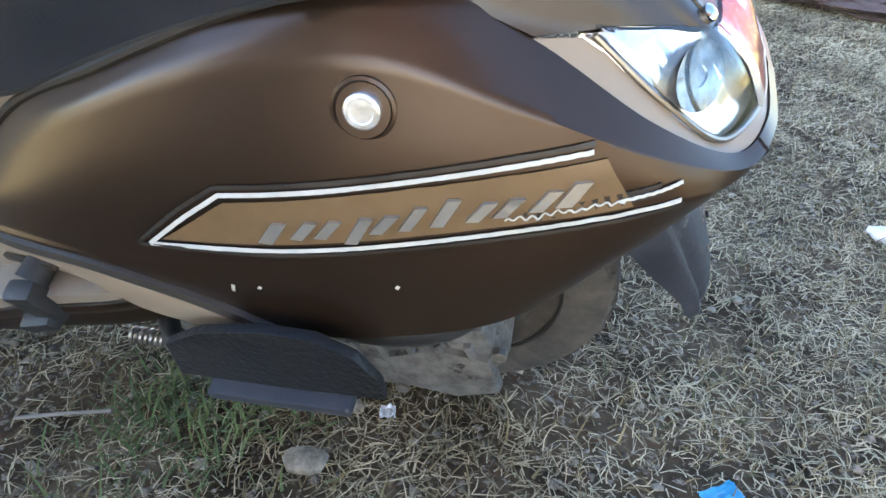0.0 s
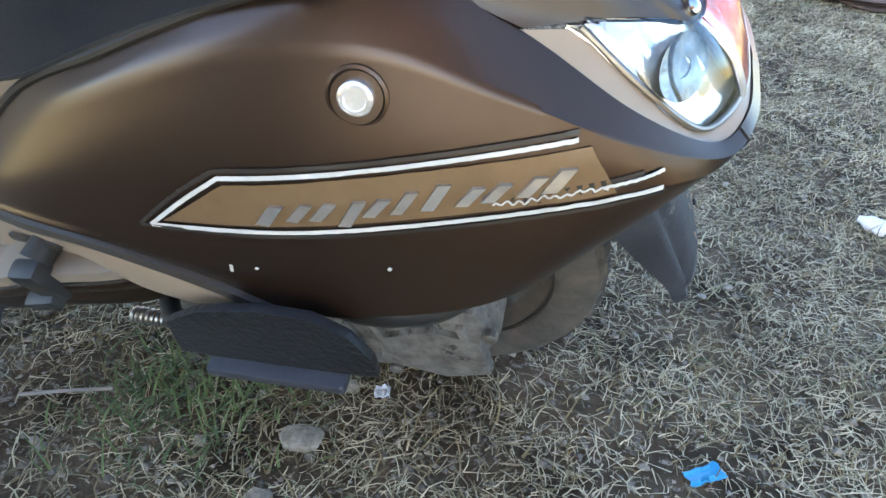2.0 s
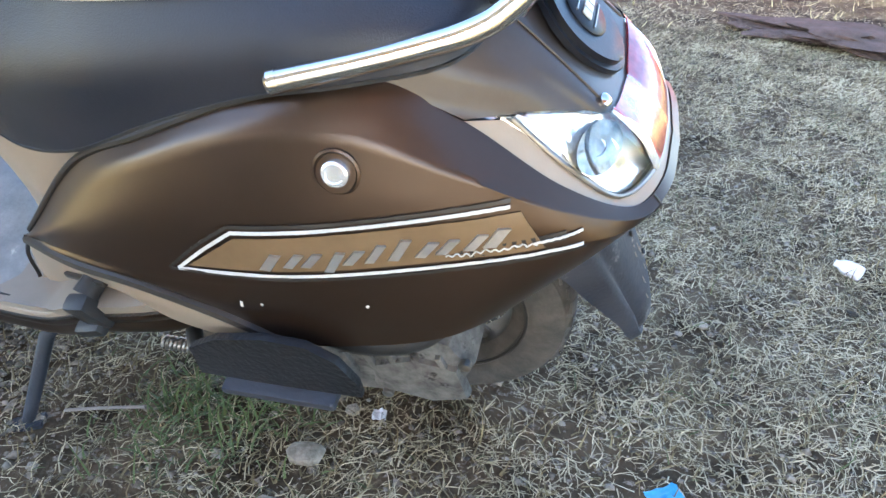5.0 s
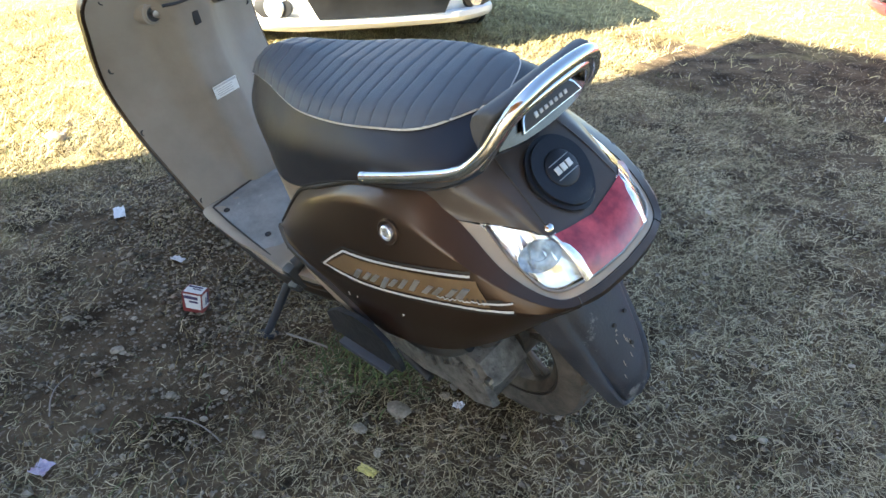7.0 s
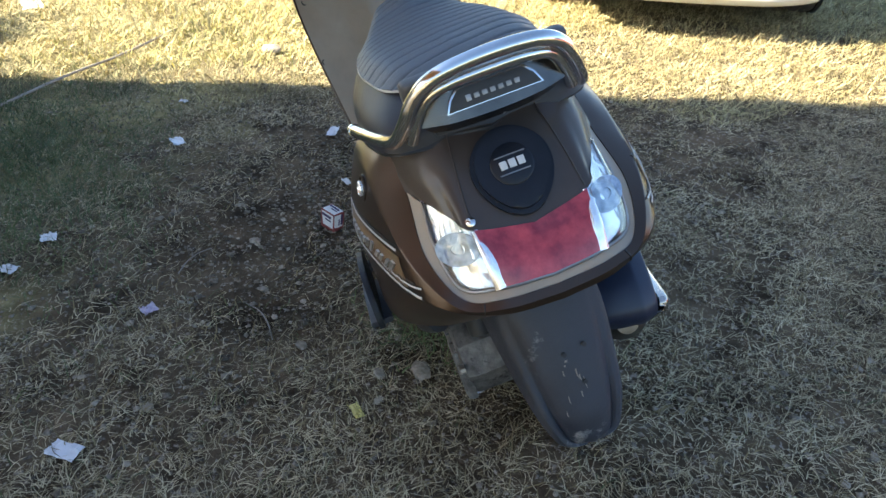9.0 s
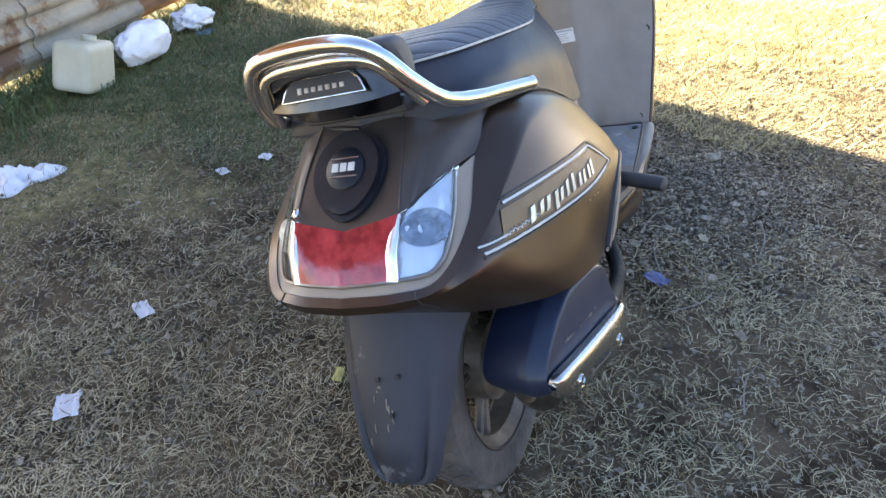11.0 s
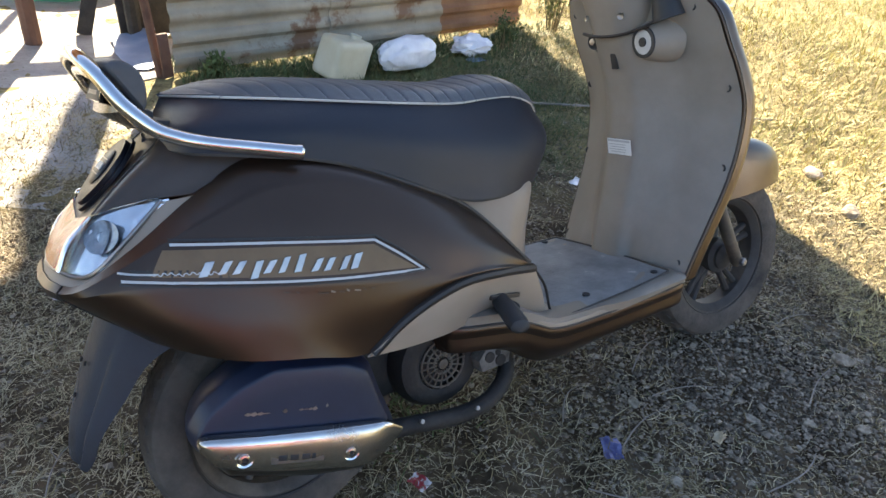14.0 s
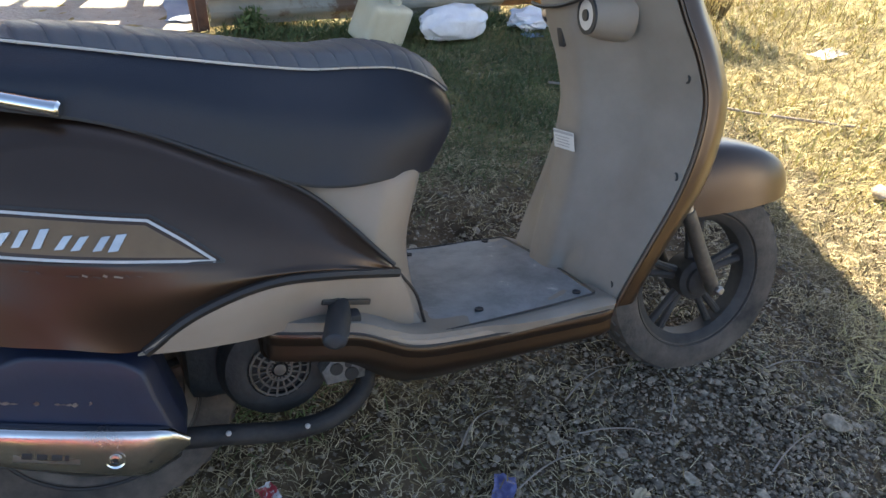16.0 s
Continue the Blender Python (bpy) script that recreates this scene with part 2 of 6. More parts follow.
def shell(bm, g, thick=0.0, flip=False):
    """Faces over a grid of points; with a thickness, a closed shell behind it."""
    nv, nu = g.shape[:2]
    n = normals(g) * (-1 if flip else 1)
    top = [[bm.verts.new(g[j, i]) for i in range(nu)] for j in range(nv)]
    for j in range(nv - 1):
        for i in range(nu - 1):
            bm.faces.new((top[j][i], top[j][i + 1], top[j + 1][i + 1], top[j + 1][i]))
    if thick:
        b = g - n * thick
        low = [[bm.verts.new(b[j, i]) for i in range(nu)] for j in range(nv)]
        for j in range(nv - 1):
            for i in range(nu - 1):
                bm.faces.new((low[j][i], low[j + 1][i], low[j + 1][i + 1], low[j][i + 1]))
        for i in range(nu - 1):
            bm.faces.new((top[0][i], low[0][i], low[0][i + 1], top[0][i + 1]))
            bm.faces.new((top[-1][i], top[-1][i + 1], low[-1][i + 1], low[-1][i]))
        for j in range(nv - 1):
            bm.faces.new((top[j][0], top[j + 1][0], low[j + 1][0], low[j][0]))
            bm.faces.new((top[j][-1], low[j][-1], low[j + 1][-1], top[j + 1][-1]))
    bmesh.ops.remove_doubles(bm, verts=bm.verts[:], dist=1e-5)
    return bm


def tube(bm, path, radius, seg=14, closed=False, flat=1.0):
    """A round bar along a path; radius may be a list."""
    p = np.array(path, float)
    k = len(p)
    rad = np.full(k, radius) if np.isscalar(radius) else np.interp(np.linspace(0, 1, k), np.linspace(0, 1, len(radius)), radius)
    tan = np.gradient(p, axis=0) if not closed else np.roll(p, -1, 0) - np.roll(p, 1, 0)
    tan /= np.linalg.norm(tan, axis=1, keepdims=True) + 1e-12
    up = np.array([0.0, 0.0, 1.0]) if abs(tan[0][2]) < 0.9 else np.array([1.0, 0, 0])
    rings = []
    side = np.cross(tan[0], up)
    for i in range(k):
        side = side - tan[i] * side.dot(tan[i])
        side /= np.linalg.norm(side)
        nrm = np.cross(side, tan[i])
        rings.append([bm.verts.new(p[i] + rad[i] * (math.cos(a) * side + flat * math.sin(a) * nrm))
                      for a in (2 * math.pi * q / seg for q in range(seg))])
    for i in range(k if closed else k - 1):
        a, b = rings[i], rings[(i + 1) % k]
        for q in range(seg):
            bm.faces.new((a[q], a[(q + 1) % seg], b[(q + 1) % seg], b[q]))
    if not closed:
        bm.faces.new(rings[0][::-1])
        bm.faces.new(rings[-1])
    return bm


def revolve(bm, profile, seg=40, m=None):
    """Turns (radius, height) pairs about the z axis; a closed profile repeats its first pair."""
    closed = profile[0] == profile[-1]
    prof = profile[:-1] if closed else profile
    m = m or Matrix()
    rings = []
    for r, h in prof:
        if r < 1e-6:
            rings.append([bm.verts.new(m @ Vector((0, 0, h)))])
        else:
            rings.append([bm.verts.new(m @ Vector((r * math.cos(a), r * math.sin(a), h))) for a in (2 * math.pi * q / seg for q in range(seg))])
    for i in range(len(rings) if closed else len(rings) - 1):
        a, b = rings[i], rings[(i + 1) % len(rings)]
        for q in range(seg):
            vs = [a[q % len(a)], a[(q + 1) % len(a)], b[(q + 1) % len(b)], b[q % len(b)]]
            vs = list(dict.fromkeys(vs))
            if len(vs) > 2:
                bm.faces.new(vs)
    return bm


def block(bm, size, m=None, bevel=0.0, seg=2):
    r = bmesh.ops.create_cube(bm, size=1.0)
    vs = r["verts"]
    bmesh.ops.scale(bm, vec=size, verts=vs)
    if bevel:
        es = list({e for v in vs for e in v.link_edges})
        r2 = bmesh.ops.bevel(bm, geom=es, offset=bevel, segments=seg, affect="EDGES", profile=0.6)
        vs = list({v for f in r2["faces"] for v in f.verts} | {v for v in vs if v.is_valid})
    if m is not None:
        bmesh.ops.transform(bm, matrix=m, verts=vs)
    return bm


def prism(bm, outline, thick, m=None, bevel=0.0):
    """An outline in x, y pushed up by a thickness along z."""
    lo = [bm.verts.new((x, y, 0)) for x, y in outline]
    hi = [bm.verts.new((x, y, thick)) for x, y in outline]
    n = len(lo)
    fs = [bm.faces.new(lo[::-1]), bm.faces.new(hi)]
    for i in range(n):
        fs.append(bm.faces.new((lo[i], lo[(i + 1) % n], hi[(i + 1) % n], hi[i])))
    vs = lo + hi
    if bevel:
        r = bmesh.ops.bevel(bm, geom=[e for e in fs[1].edges], offset=bevel, segments=2, affect="EDGES", profile=0.6)
        vs = list({v for v in lo + hi if v.is_valid} | {v for f in r["faces"] for v in f.verts})
    if m is not None:
        bmesh.ops.transform(bm, matrix=m, verts=vs)
    return bm


def frame_of(origin, normal, up=(0, 0, 1)):
    """A matrix whose z is the normal and whose y leans to up."""
    z = Vector(normal).normalized()
    x = Vector(up).cross(z).normalized()
    y = z.cross(x)
    return Matrix.Translation(origin) @ Matrix((x, y, z)).transposed().to_4x4()


def mirrored(g):
    return g * np.array([1, -1, 1])


BM = bmesh.new

# beyond the trampled yard a thatch of dry grass covers the soil
nt = SOIL.node_tree
n, ln = nt.nodes, nt.links
soil_bsdf = n["Principled BSDF"]
soil_colour = soil_bsdf.inputs["Base Color"].links[0].from_socket
geo_co = n.new("ShaderNodeTexCoord")
away = n.new("ShaderNodeVectorMath")
away.operation = "DISTANCE"
away.inputs[1].default_value = (-0.1, -1.2, 0)
ln.new(geo_co.outputs["Object"], away.inputs[0])
ragged = n.new("ShaderNodeTexNoise")
ragged.inputs["Scale"].default_value, ragged.inputs["Detail"].default_value = 2.5, 8
ln.new(geo_co.outputs["Object"], ragged.inputs["Vector"])
edge_sum = n.new("ShaderNodeMath")
edge_sum.operation = "MULTIPLY_ADD"
ln.new(ragged.outputs["Fac"], edge_sum.inputs[0])
edge_sum.inputs[1].default_value = 2.4
ln.new(away.outputs["Value"], edge_sum.inputs[2])
cover = n.new("ShaderNodeMapRange")
cover.inputs["From Min"].default_value, cover.inputs["From Max"].default_value = 3.7, 4.4
cover.inputs["To Max"].default_value = 0.8
ln.new(edge_sum.outputs[0], cover.inputs["Value"])
fibre = n.new("ShaderNodeTexNoise")
fibre.inputs["Scale"].default_value, fibre.inputs["Detail"].default_value, fibre.inputs["Roughness"].default_value = 14, 12, 0.75
ln.new(geo_co.outputs["Object"], fibre.inputs["Vector"])
thatch = n.new("ShaderNodeValToRGB")
thatch.color_ramp.elements[0].position, thatch.color_ramp.elements[1].position = 0.35, 0.66
thatch.color_ramp.elements[0].color, thatch.color_ramp.elements[1].color = (0.11, 0.093, 0.036, 1), (0.48, 0.40, 0.185, 1)
ln.new(fibre.outputs["Fac"], thatch.inputs["Fac"])
laid = n.new("ShaderNodeMix")
laid.data_type = "RGBA"
ln.new(cover.outputs["Result"], laid.inputs[0])
ln.new(soil_colour, laid.inputs[6])
ln.new(thatch.outputs["Color"], laid.inputs[7])
ln.new(laid.outputs[2], soil_bsdf.inputs["Base Color"])

# ---- ground ----
rng = np.random.default_rng(7)


def axis_steps(fine, reach, far):
    """Positions from -far to far: even within reach, then growing."""
    a = list(np.arange(0, reach, fine))
    step = fine
    while a[-1] < far:
        step *= 1.22
        a.append(a[-1] + step)
    return np.array([-v for v in a[:0:-1]] + a)


def ground_height(x, y):
    h = 0.0
    for k, (f, amp) in enumerate(((0.9, 0.012), (3.1, 0.009), (9.0, 0.006))):
        h = h + amp * (np.sin(f * x * 1.7 + 1.3 * k + np.sin(f * y)) * np.sin(f * y * 1.3 - k))
    near = np.exp(-((x - 0.6) ** 2 / 1.6 + (y - 0.05) ** 2 / 0.5))
    swell = 0.03 * np.exp(-((x - 1.32) ** 2 / 0.10 + (y + 0.02) ** 2 / 0.10))
    return h * (1 - 0.7 * near) - 0.004 + swell


def sheet(name, verts, faces, mat, smooth=True):
    me = bpy.data.meshes.new(name)
    me.vertices.add(len(verts))
    me.vertices.foreach_set("co", np.ascontiguousarray(verts, dtype=np.float32).ravel())
    k = faces.shape[1]
    me.loops.add(faces.size)
    me.loops.foreach_set("vertex_index", faces.ravel().astype(np.int32))
    me.polygons.add(len(faces))
    me.polygons.foreach_set("loop_start", np.arange(0, faces.size, k, dtype=np.int32))
    me.update(calc_edges=True)
    me.validate()
    if smooth:
        for p in me.polygons:
            p.use_smooth = True
    me.materials.append(mat)
    return new(name, me)


gx, gy = axis_steps(0.045, 3.2, 400), axis_steps(0.045, 3.2, 400)
X, Y = np.meshgrid(gx + 0.6, gy)
Z = ground_height(X, Y) + rng.normal(0, 0.0022, X.shape) * (np.hypot(X, Y) < 6)
nx, ny = len(gx), len(gy)
idx = np.arange(nx * ny).reshape(ny, nx)
quads = np.stack([idx[:-1, :-1], idx[:-1, 1:], idx[1:, 1:], idx[1:, :-1]], -1).reshape(-1, 4)
ground = sheet("ground", np.stack([X, Y, Z], -1).reshape(-1, 3), quads, SOIL)
tagged(ground, "dry trampled earth with gravel and straw-coloured grass", "ground", kind="structure")


def blades(name, mat, n, box, size, lean, width, dens, label, segs=3, clump=0.45, bend=0.5):
    """Bent grass blades strewn over a box of the ground, thinned by a patchy density."""
    x0, y0, x1, y1 = box
    x, y = rng.uniform(x0, x1, n), rng.uniform(y0, y1, n)
    u, w = x + 0.11 * np.sin(11 * y + 2 * np.sin(4 * x)), y + 0.11 * np.sin(12 * x + 1 + 2 * np.sin(5 * y))
    patch = np.sin(2.1 * u + 1.7 * np.sin(1.3 * w + 0.6)) * np.sin(2.6 * w + 1.1 * np.sin(1.9 * u)) + 0.8 * np.sin(9 * u + 2 * np.sin(6 * w)) * np.sin(8 * w + 1) + 0.7 * np.sin(23 * u + 2 * np.sin(17 * w)) * np.sin(21 * w + np.sin(13 * u))
    keep = rng.uniform(0, 1, n) < np.clip(dens(x, y) * np.clip(0.74 + clump * patch, 0.08, 1.6), 0, 1)
    x, y = x[keep], y[keep]
    n = len(x)
    ang, ln = rng.uniform(0, 2 * np.pi, n), rng.uniform(*size, n) * rng.uniform(0.6, 1.2, n)
    el = np.radians(rng.uniform(*lean, n))
    curl = rng.normal(0, bend, n)
    w = rng.uniform(*width, n)
    z = ground_height(x, y)
    left, right = [], []
    px, py, pz, a, e = x.copy(), y.copy(), z.copy() + 0.002, ang.copy(), el.copy()
    for s in range(segs + 1):
        taper = w * (1 - 0.75 * s / segs)
        sx, sy = -np.sin(a) * taper, np.cos(a) * taper
        left.append(np.stack([px - sx, py - sy, pz], -1))
        right.append(np.stack([px + sx, py + sy, pz + taper * 0.6], -1))
        px, py, pz = px + np.cos(a) * np.cos(e) * ln / segs, py + np.sin(a) * np.cos(e) * ln / segs, np.maximum(pz + np.sin(e) * ln / segs, z + 0.001)
        a, e = a + curl / segs * 1.4, e - rng.uniform(0.1, 0.5, n)
    v = np.stack([q for s in range(segs + 1) for q in (left[s], right[s])], 1)
    base = (np.arange(n) * 2 * (segs + 1))[:, None]
    f = np.concatenate([base + np.array([2 * s, 2 * s + 1, 2 * s + 3, 2 * s + 2]) for s in range(segs)], 0)
    ob = sheet(name, v.reshape(-1, 3), f, mat, smooth=False)
    return tagged(ob, label, "grass", kind="stuff")


def bare(x, y):
    """Less grass on the gravel strip and under the scooter."""
    strip = np.exp(-((x - 1.2) ** 2 / 0.22 + (y + 0.22 + 0.35 * (x - 1.2)) ** 2 / 0.12))
    strip2 = np.exp(-((x - 0.85) ** 2 / 0.2 + (y - 0.52) ** 2 / 0.12))
    return 0.95 * (1 - 0.95 * np.maximum(strip, 0.9 * strip2))


def straw_cover(x, y):
    """The straw thins out over the darker trodden soil along the stand side."""
    trodden = np.exp(-((x - .62) ** 2 / .42 + (y - .62) ** 2 / .20))
    under = np.exp(-((x - .45) ** 2 / .3 + (y + .08) ** 2 / .05))
    weedy = np.exp(-((x - 1.65) ** 2 / .7 + (y - 1.75) ** 2 / .45))
    return bare(x, y) * (1 - .8 * trodden) * (1 - .7 * weedy) * (1 - .55 * under)


blades("withered_grass", BROWN_GRASS, 105000, (-1.7, -2.6, 2.6, 2.6), (0.015, 0.05), (4, 60), (0.0008, 0.002), bare, "withered brown grass between the straw", 2)
# yellow blades start at the shade edge; their colour carries the sunlight
blades("dry_grass", SUN_YELLOW, 110000, (1.3, -3.0, 4.4, 2.9), (0.03, 0.08), (5, 60), (0.001, 0.0026), lambda x, y: 0.9 * (x > 1.85 + 0.35 * y + 0.15 * np.sin(6 * y)), "dry yellow grass, sunlight put into its colour, beyond the shade edge", 2, 0.2)
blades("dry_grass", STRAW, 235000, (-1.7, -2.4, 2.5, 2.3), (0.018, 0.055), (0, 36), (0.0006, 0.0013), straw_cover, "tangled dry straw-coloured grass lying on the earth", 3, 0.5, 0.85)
blades("dry_grass", SUN_YELLOW, 150000, (-4, -8, 7, 5), (0.025, 0.08), (8, 60), (0.0014, 0.0034), lambda x, y: 0.8 * (1 - (np.abs(x - 0.45) < 2.0) * (np.abs(y) < 2.5)) * (1 - .8 * (np.abs(x + .6) < 1.9) * (np.abs(y + 2.9) < .75)) * (1 - (x < .75) * (y > 2.5)), "dry yellow grass, sunlight put into its colour, across the yard", 2, 0.2)
blades("green_grass", GREEN_GRASS, 90000, (.5, .9, 2.9, 2.8), (0.02, 0.065), (15, 65), (0.0008, 0.0019), lambda x, y: .95 * np.exp(-((x - 1.65) ** 2 / .7 + (y - 1.8) ** 2 / .5)), "short dark green grass in the shade of the tin wall", 2)
blades("green_grass", GREEN_GRASS, 46000, (-1.7, -2.6, 2.6, 2.6), (0.02, 0.06), (15, 65), (0.0007, 0.0016), lambda x, y: 0.75 * np.exp(-((x - 1.2) ** 2 / 1.2 + (y - 1.75) ** 2 / 0.5)) + 0.09, "short green grass among the straw")
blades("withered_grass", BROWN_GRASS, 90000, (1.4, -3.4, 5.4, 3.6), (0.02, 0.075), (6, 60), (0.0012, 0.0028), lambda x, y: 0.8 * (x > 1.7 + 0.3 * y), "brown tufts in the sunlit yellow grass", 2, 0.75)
blades("green_grass", GREEN_GRASS, 2600, (0.1, 0.0, 0.55, 0.45), (0.02, 0.06), (25, 75), (0.0012, 0.0026), lambda x, y: np.exp(-((x - 0.32) ** 2 / 0.014 + (y - 0.2) ** 2 / 0.010)), "small green weeds beside the scooter's stand")
blades("green_grass", GREEN_GRASS, 26000, (0.5, 1.9, 3.4, 3.1), (0.03, 0.085), (30, 80), (0.0016, 0.0035), lambda x, y: 0.9 * np.exp(-(y - 2.55 - 0.14 * x) ** 2 / 0.12), "green weeds along the foot of the tin wall")

blades("dry_grass", STRAW, 50000, (-2.2, -3.7, 0.7, -0.7), (0.018, 0.055), (0, 40), (0.0008, 0.0017), lambda x, y: .8 * np.exp(-((x + .5) ** 2 / 1.6 + (y + 2.1) ** 2 / 1.3)), "dry straw strewn on the trodden earth", 2)

# pale swept earth in front of the open bay
gu, gv = np.meshgrid(np.linspace(0, 1, 60), np.linspace(0, 1, 60))
edge_x = 4.62 + 0.75 * np.clip((5.67 * gv - 1.02) / 0.25, 0, 1)
px_, py_ = -4.5 + edge_x * gu + gu * (0.08 * np.sin(9 * gv) + 0.05 * np.sin(29 * gv)), 1.68 + 5.67 * gv + (0.2 * np.sin(11 * gu + 1) + 0.09 * np.sin(31 * gu)) * (1 - gv) ** 3
pidx = np.arange(3600).reshape(60, 60)
pq = np.stack([pidx[:-1, :-1], pidx[:-1, 1:], pidx[1:, 1:], pidx[1:, :-1]], -1).reshape(-1, 4)
swept = sheet("swept_earth", np.stack([px_, py_, ground_height(px_, py_) + 0.0035 - 0.02 * np.clip(1 - np.minimum(np.minimum(gv, 1 - gu), 0.08) / 0.05, 0, 1) * (0.5 + 0.5 * np.sin(40 * gu + 23 * gv))], -1).reshape(-1, 3), pq, PALE)
tagged(swept, "pale swept earth in the open bay of the shed", "ground", kind="structure")

# ---- shed with the tin wall ----
WALL_A, WALL_B = Vector((0.50, 2.66, 0)), Vector((2.97, 3.02, 0))
run = (WALL_B - WALL_A).normalized()
wall_m = Matrix.Translation(WALL_A) @ Matrix((run, Vector((0, 0, 1)).cross(run), Vector((0, 0, 1)))).transposed().to_4x4()
WALL_LEN, WALL_H = (WALL_B - WALL_A).length, 3.68
wall = new("wall_north")
wall.matrix_world = wall_m
tagged(wall, "weathered corrugated tin wall of a shed, partly rusted", "wall", kind="structure")


def tin_sheet(x0, x1, z0, z1, mat, off):
    """A sheet with flat waves that run level."""
    bm = BM()
    nz = 120
    zs = np.linspace(z0, z1, nz)
    prof = 0.012 * np.clip(1.6 * np.sin(2 * np.pi * zs / 0.105), -1, 1)
    g = np.array([[(x, off + p + 0.004 * math.sin(5 * x), z) for x in np.linspace(x0, x1, 6)] for z, p in zip(zs, prof)])
    shell(bm, g, 0.003)
    return part("tin_sheet", bm, mat, wall)


tin_sheet(0.0, 0.95, 0.02, 1.5, TIN, 0.0)
tin_sheet(0.9, 1.75, 0.0, 1.5, TIN, -0.01)
tin_sheet(1.7, WALL_LEN, 0.03, 0.62, TIN_RUST, 0.0)
tin_sheet(1.5, WALL_LEN, 0.58, 2.2, TIN_RUST, -0.014)
tin_sheet(0.0, WALL_LEN, 2.15, WALL_H, TIN, -0.028)
tin_sheet(0.0, 1.55, 1.45, 2.2, TIN, -0.012)

# unseen roof, added so that its edge casts the shade over the scooter
roof = new("roof")
tagged(roof, "unseen rusty tin roof added to cast the shade", "roof", kind="structure")
bm = BM()
g = np.array([[(-5.5 + (8.55 + 0.045 * (6.6 - y)) * u, y, 3.68 - 0.195 * (y - 2.6) + 0.012 * math.sin(2 * math.pi * 8.55 * u / 0.1)) for u in np.linspace(0, 1, 340)] for y in (2.47, 4.3, 6.2)])
shell(bm, g, 0.004)
part("shade_roof_sheet", bm, TIN_RUST, roof)
bm = BM()
g = np.array([[(x, y, 3.673 - 0.195 * (y - 2.6) + 0.012 * math.sin(2 * math.pi * x / 0.1)) for x in np.linspace(1.31, 3.06, 80)] for y in (6.1, 6.6)])
shell(bm, g, 0.004)
part("shade_roof_sheet", bm, TIN_RUST, roof)


def post(name, x, y, h, r, mat, label, lean=(0, 0)):
    bm = BM()
    pts = [(x + lean[0] * s, y + lean[1] * s, h * s - 0.05 * (1 - s)) for s in np.linspace(0, 1, 8)]
    pts = [(a + 0.006 * math.sin(9 * c + x), b, c) for a, b, c in pts]
    tube(bm, pts, [r, r * 0.92], 9)
    return tagged(link(name, bm, mat), label, "post", "shed posts")


def board(name, size, m, mat, label, category="board", group=""):
    bm = BM()
    block(bm, size, m, 0.004)
    return tagged(link(name, bm, mat), label, category, group)


post("shed_post", 0.445, 2.71, 3.62, 0.022, WOOD_DARK, "slim reddish-brown pole at the end of the tin wall", (-0.3, 0.02))
board("board", (.052, .02, .22), pose(.463, 2.672, .11, 3, -4, 8), WOOD_DARK, "short brown board fastened to the foot of the pole")
post("shed_post", -0.03, 3.45, 3.46, 0.045, WOOD_DARK, "brown wooden shed post standing in the open bay")
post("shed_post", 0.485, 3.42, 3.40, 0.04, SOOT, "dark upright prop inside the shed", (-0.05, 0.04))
# boarding sized to keep sun off the tarpaulin; plank added for its shadow line
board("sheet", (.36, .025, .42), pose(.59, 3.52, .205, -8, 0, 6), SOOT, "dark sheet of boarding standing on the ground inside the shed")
board("plank", (.08, .02, .80), pose(.36, 3.62, .375, -14, 16, -15), SOOT, "dark plank added inside the shed for its slanted shadow")
# unseen beam on two posts, added to lay a shadow band across the bay
for px in (0.40, 1.45):
    post("shadow_post", px, 5.5, 1.40, 0.03, WOOD_DARK, "unseen short post added to hold the shadow-casting beam")
board("shadow_beam", (1.2, .06, .11), pose(.925, 5.5, 1.435, 0, 3, 0), WOOD_DARK, "unseen rough beam added to cast a shadow band in the bay")
# unseen posts added to carry the roof
for px in (-1.9, -3.8, -5.4):
    post("shed_post", px, 2.8, 3.6, 0.045, WOOD_DARK, "unseen brown wooden post added to carry the roof")
for px in (-5.4, -3.0, 2.9):
    post("shed_post", px, 6.5, 2.88, 0.045, WOOD_DARK, "unseen brown wooden post added to carry the roof")


# unseen slats added below the back eave to stripe the bay with shadow
for k, (px, w, drop) in enumerate(((1.40, 0.16, 0.62), (2.02, 0.3, 0.62))):
    board("shadow_slat", (w, 0.02, drop * 1.44), pose(px, 6.52, 2.91 - drop * .72), WOOD_GREY, "unseen grey plank added below the back eave to cast shadow stripes", group="hanging slats")

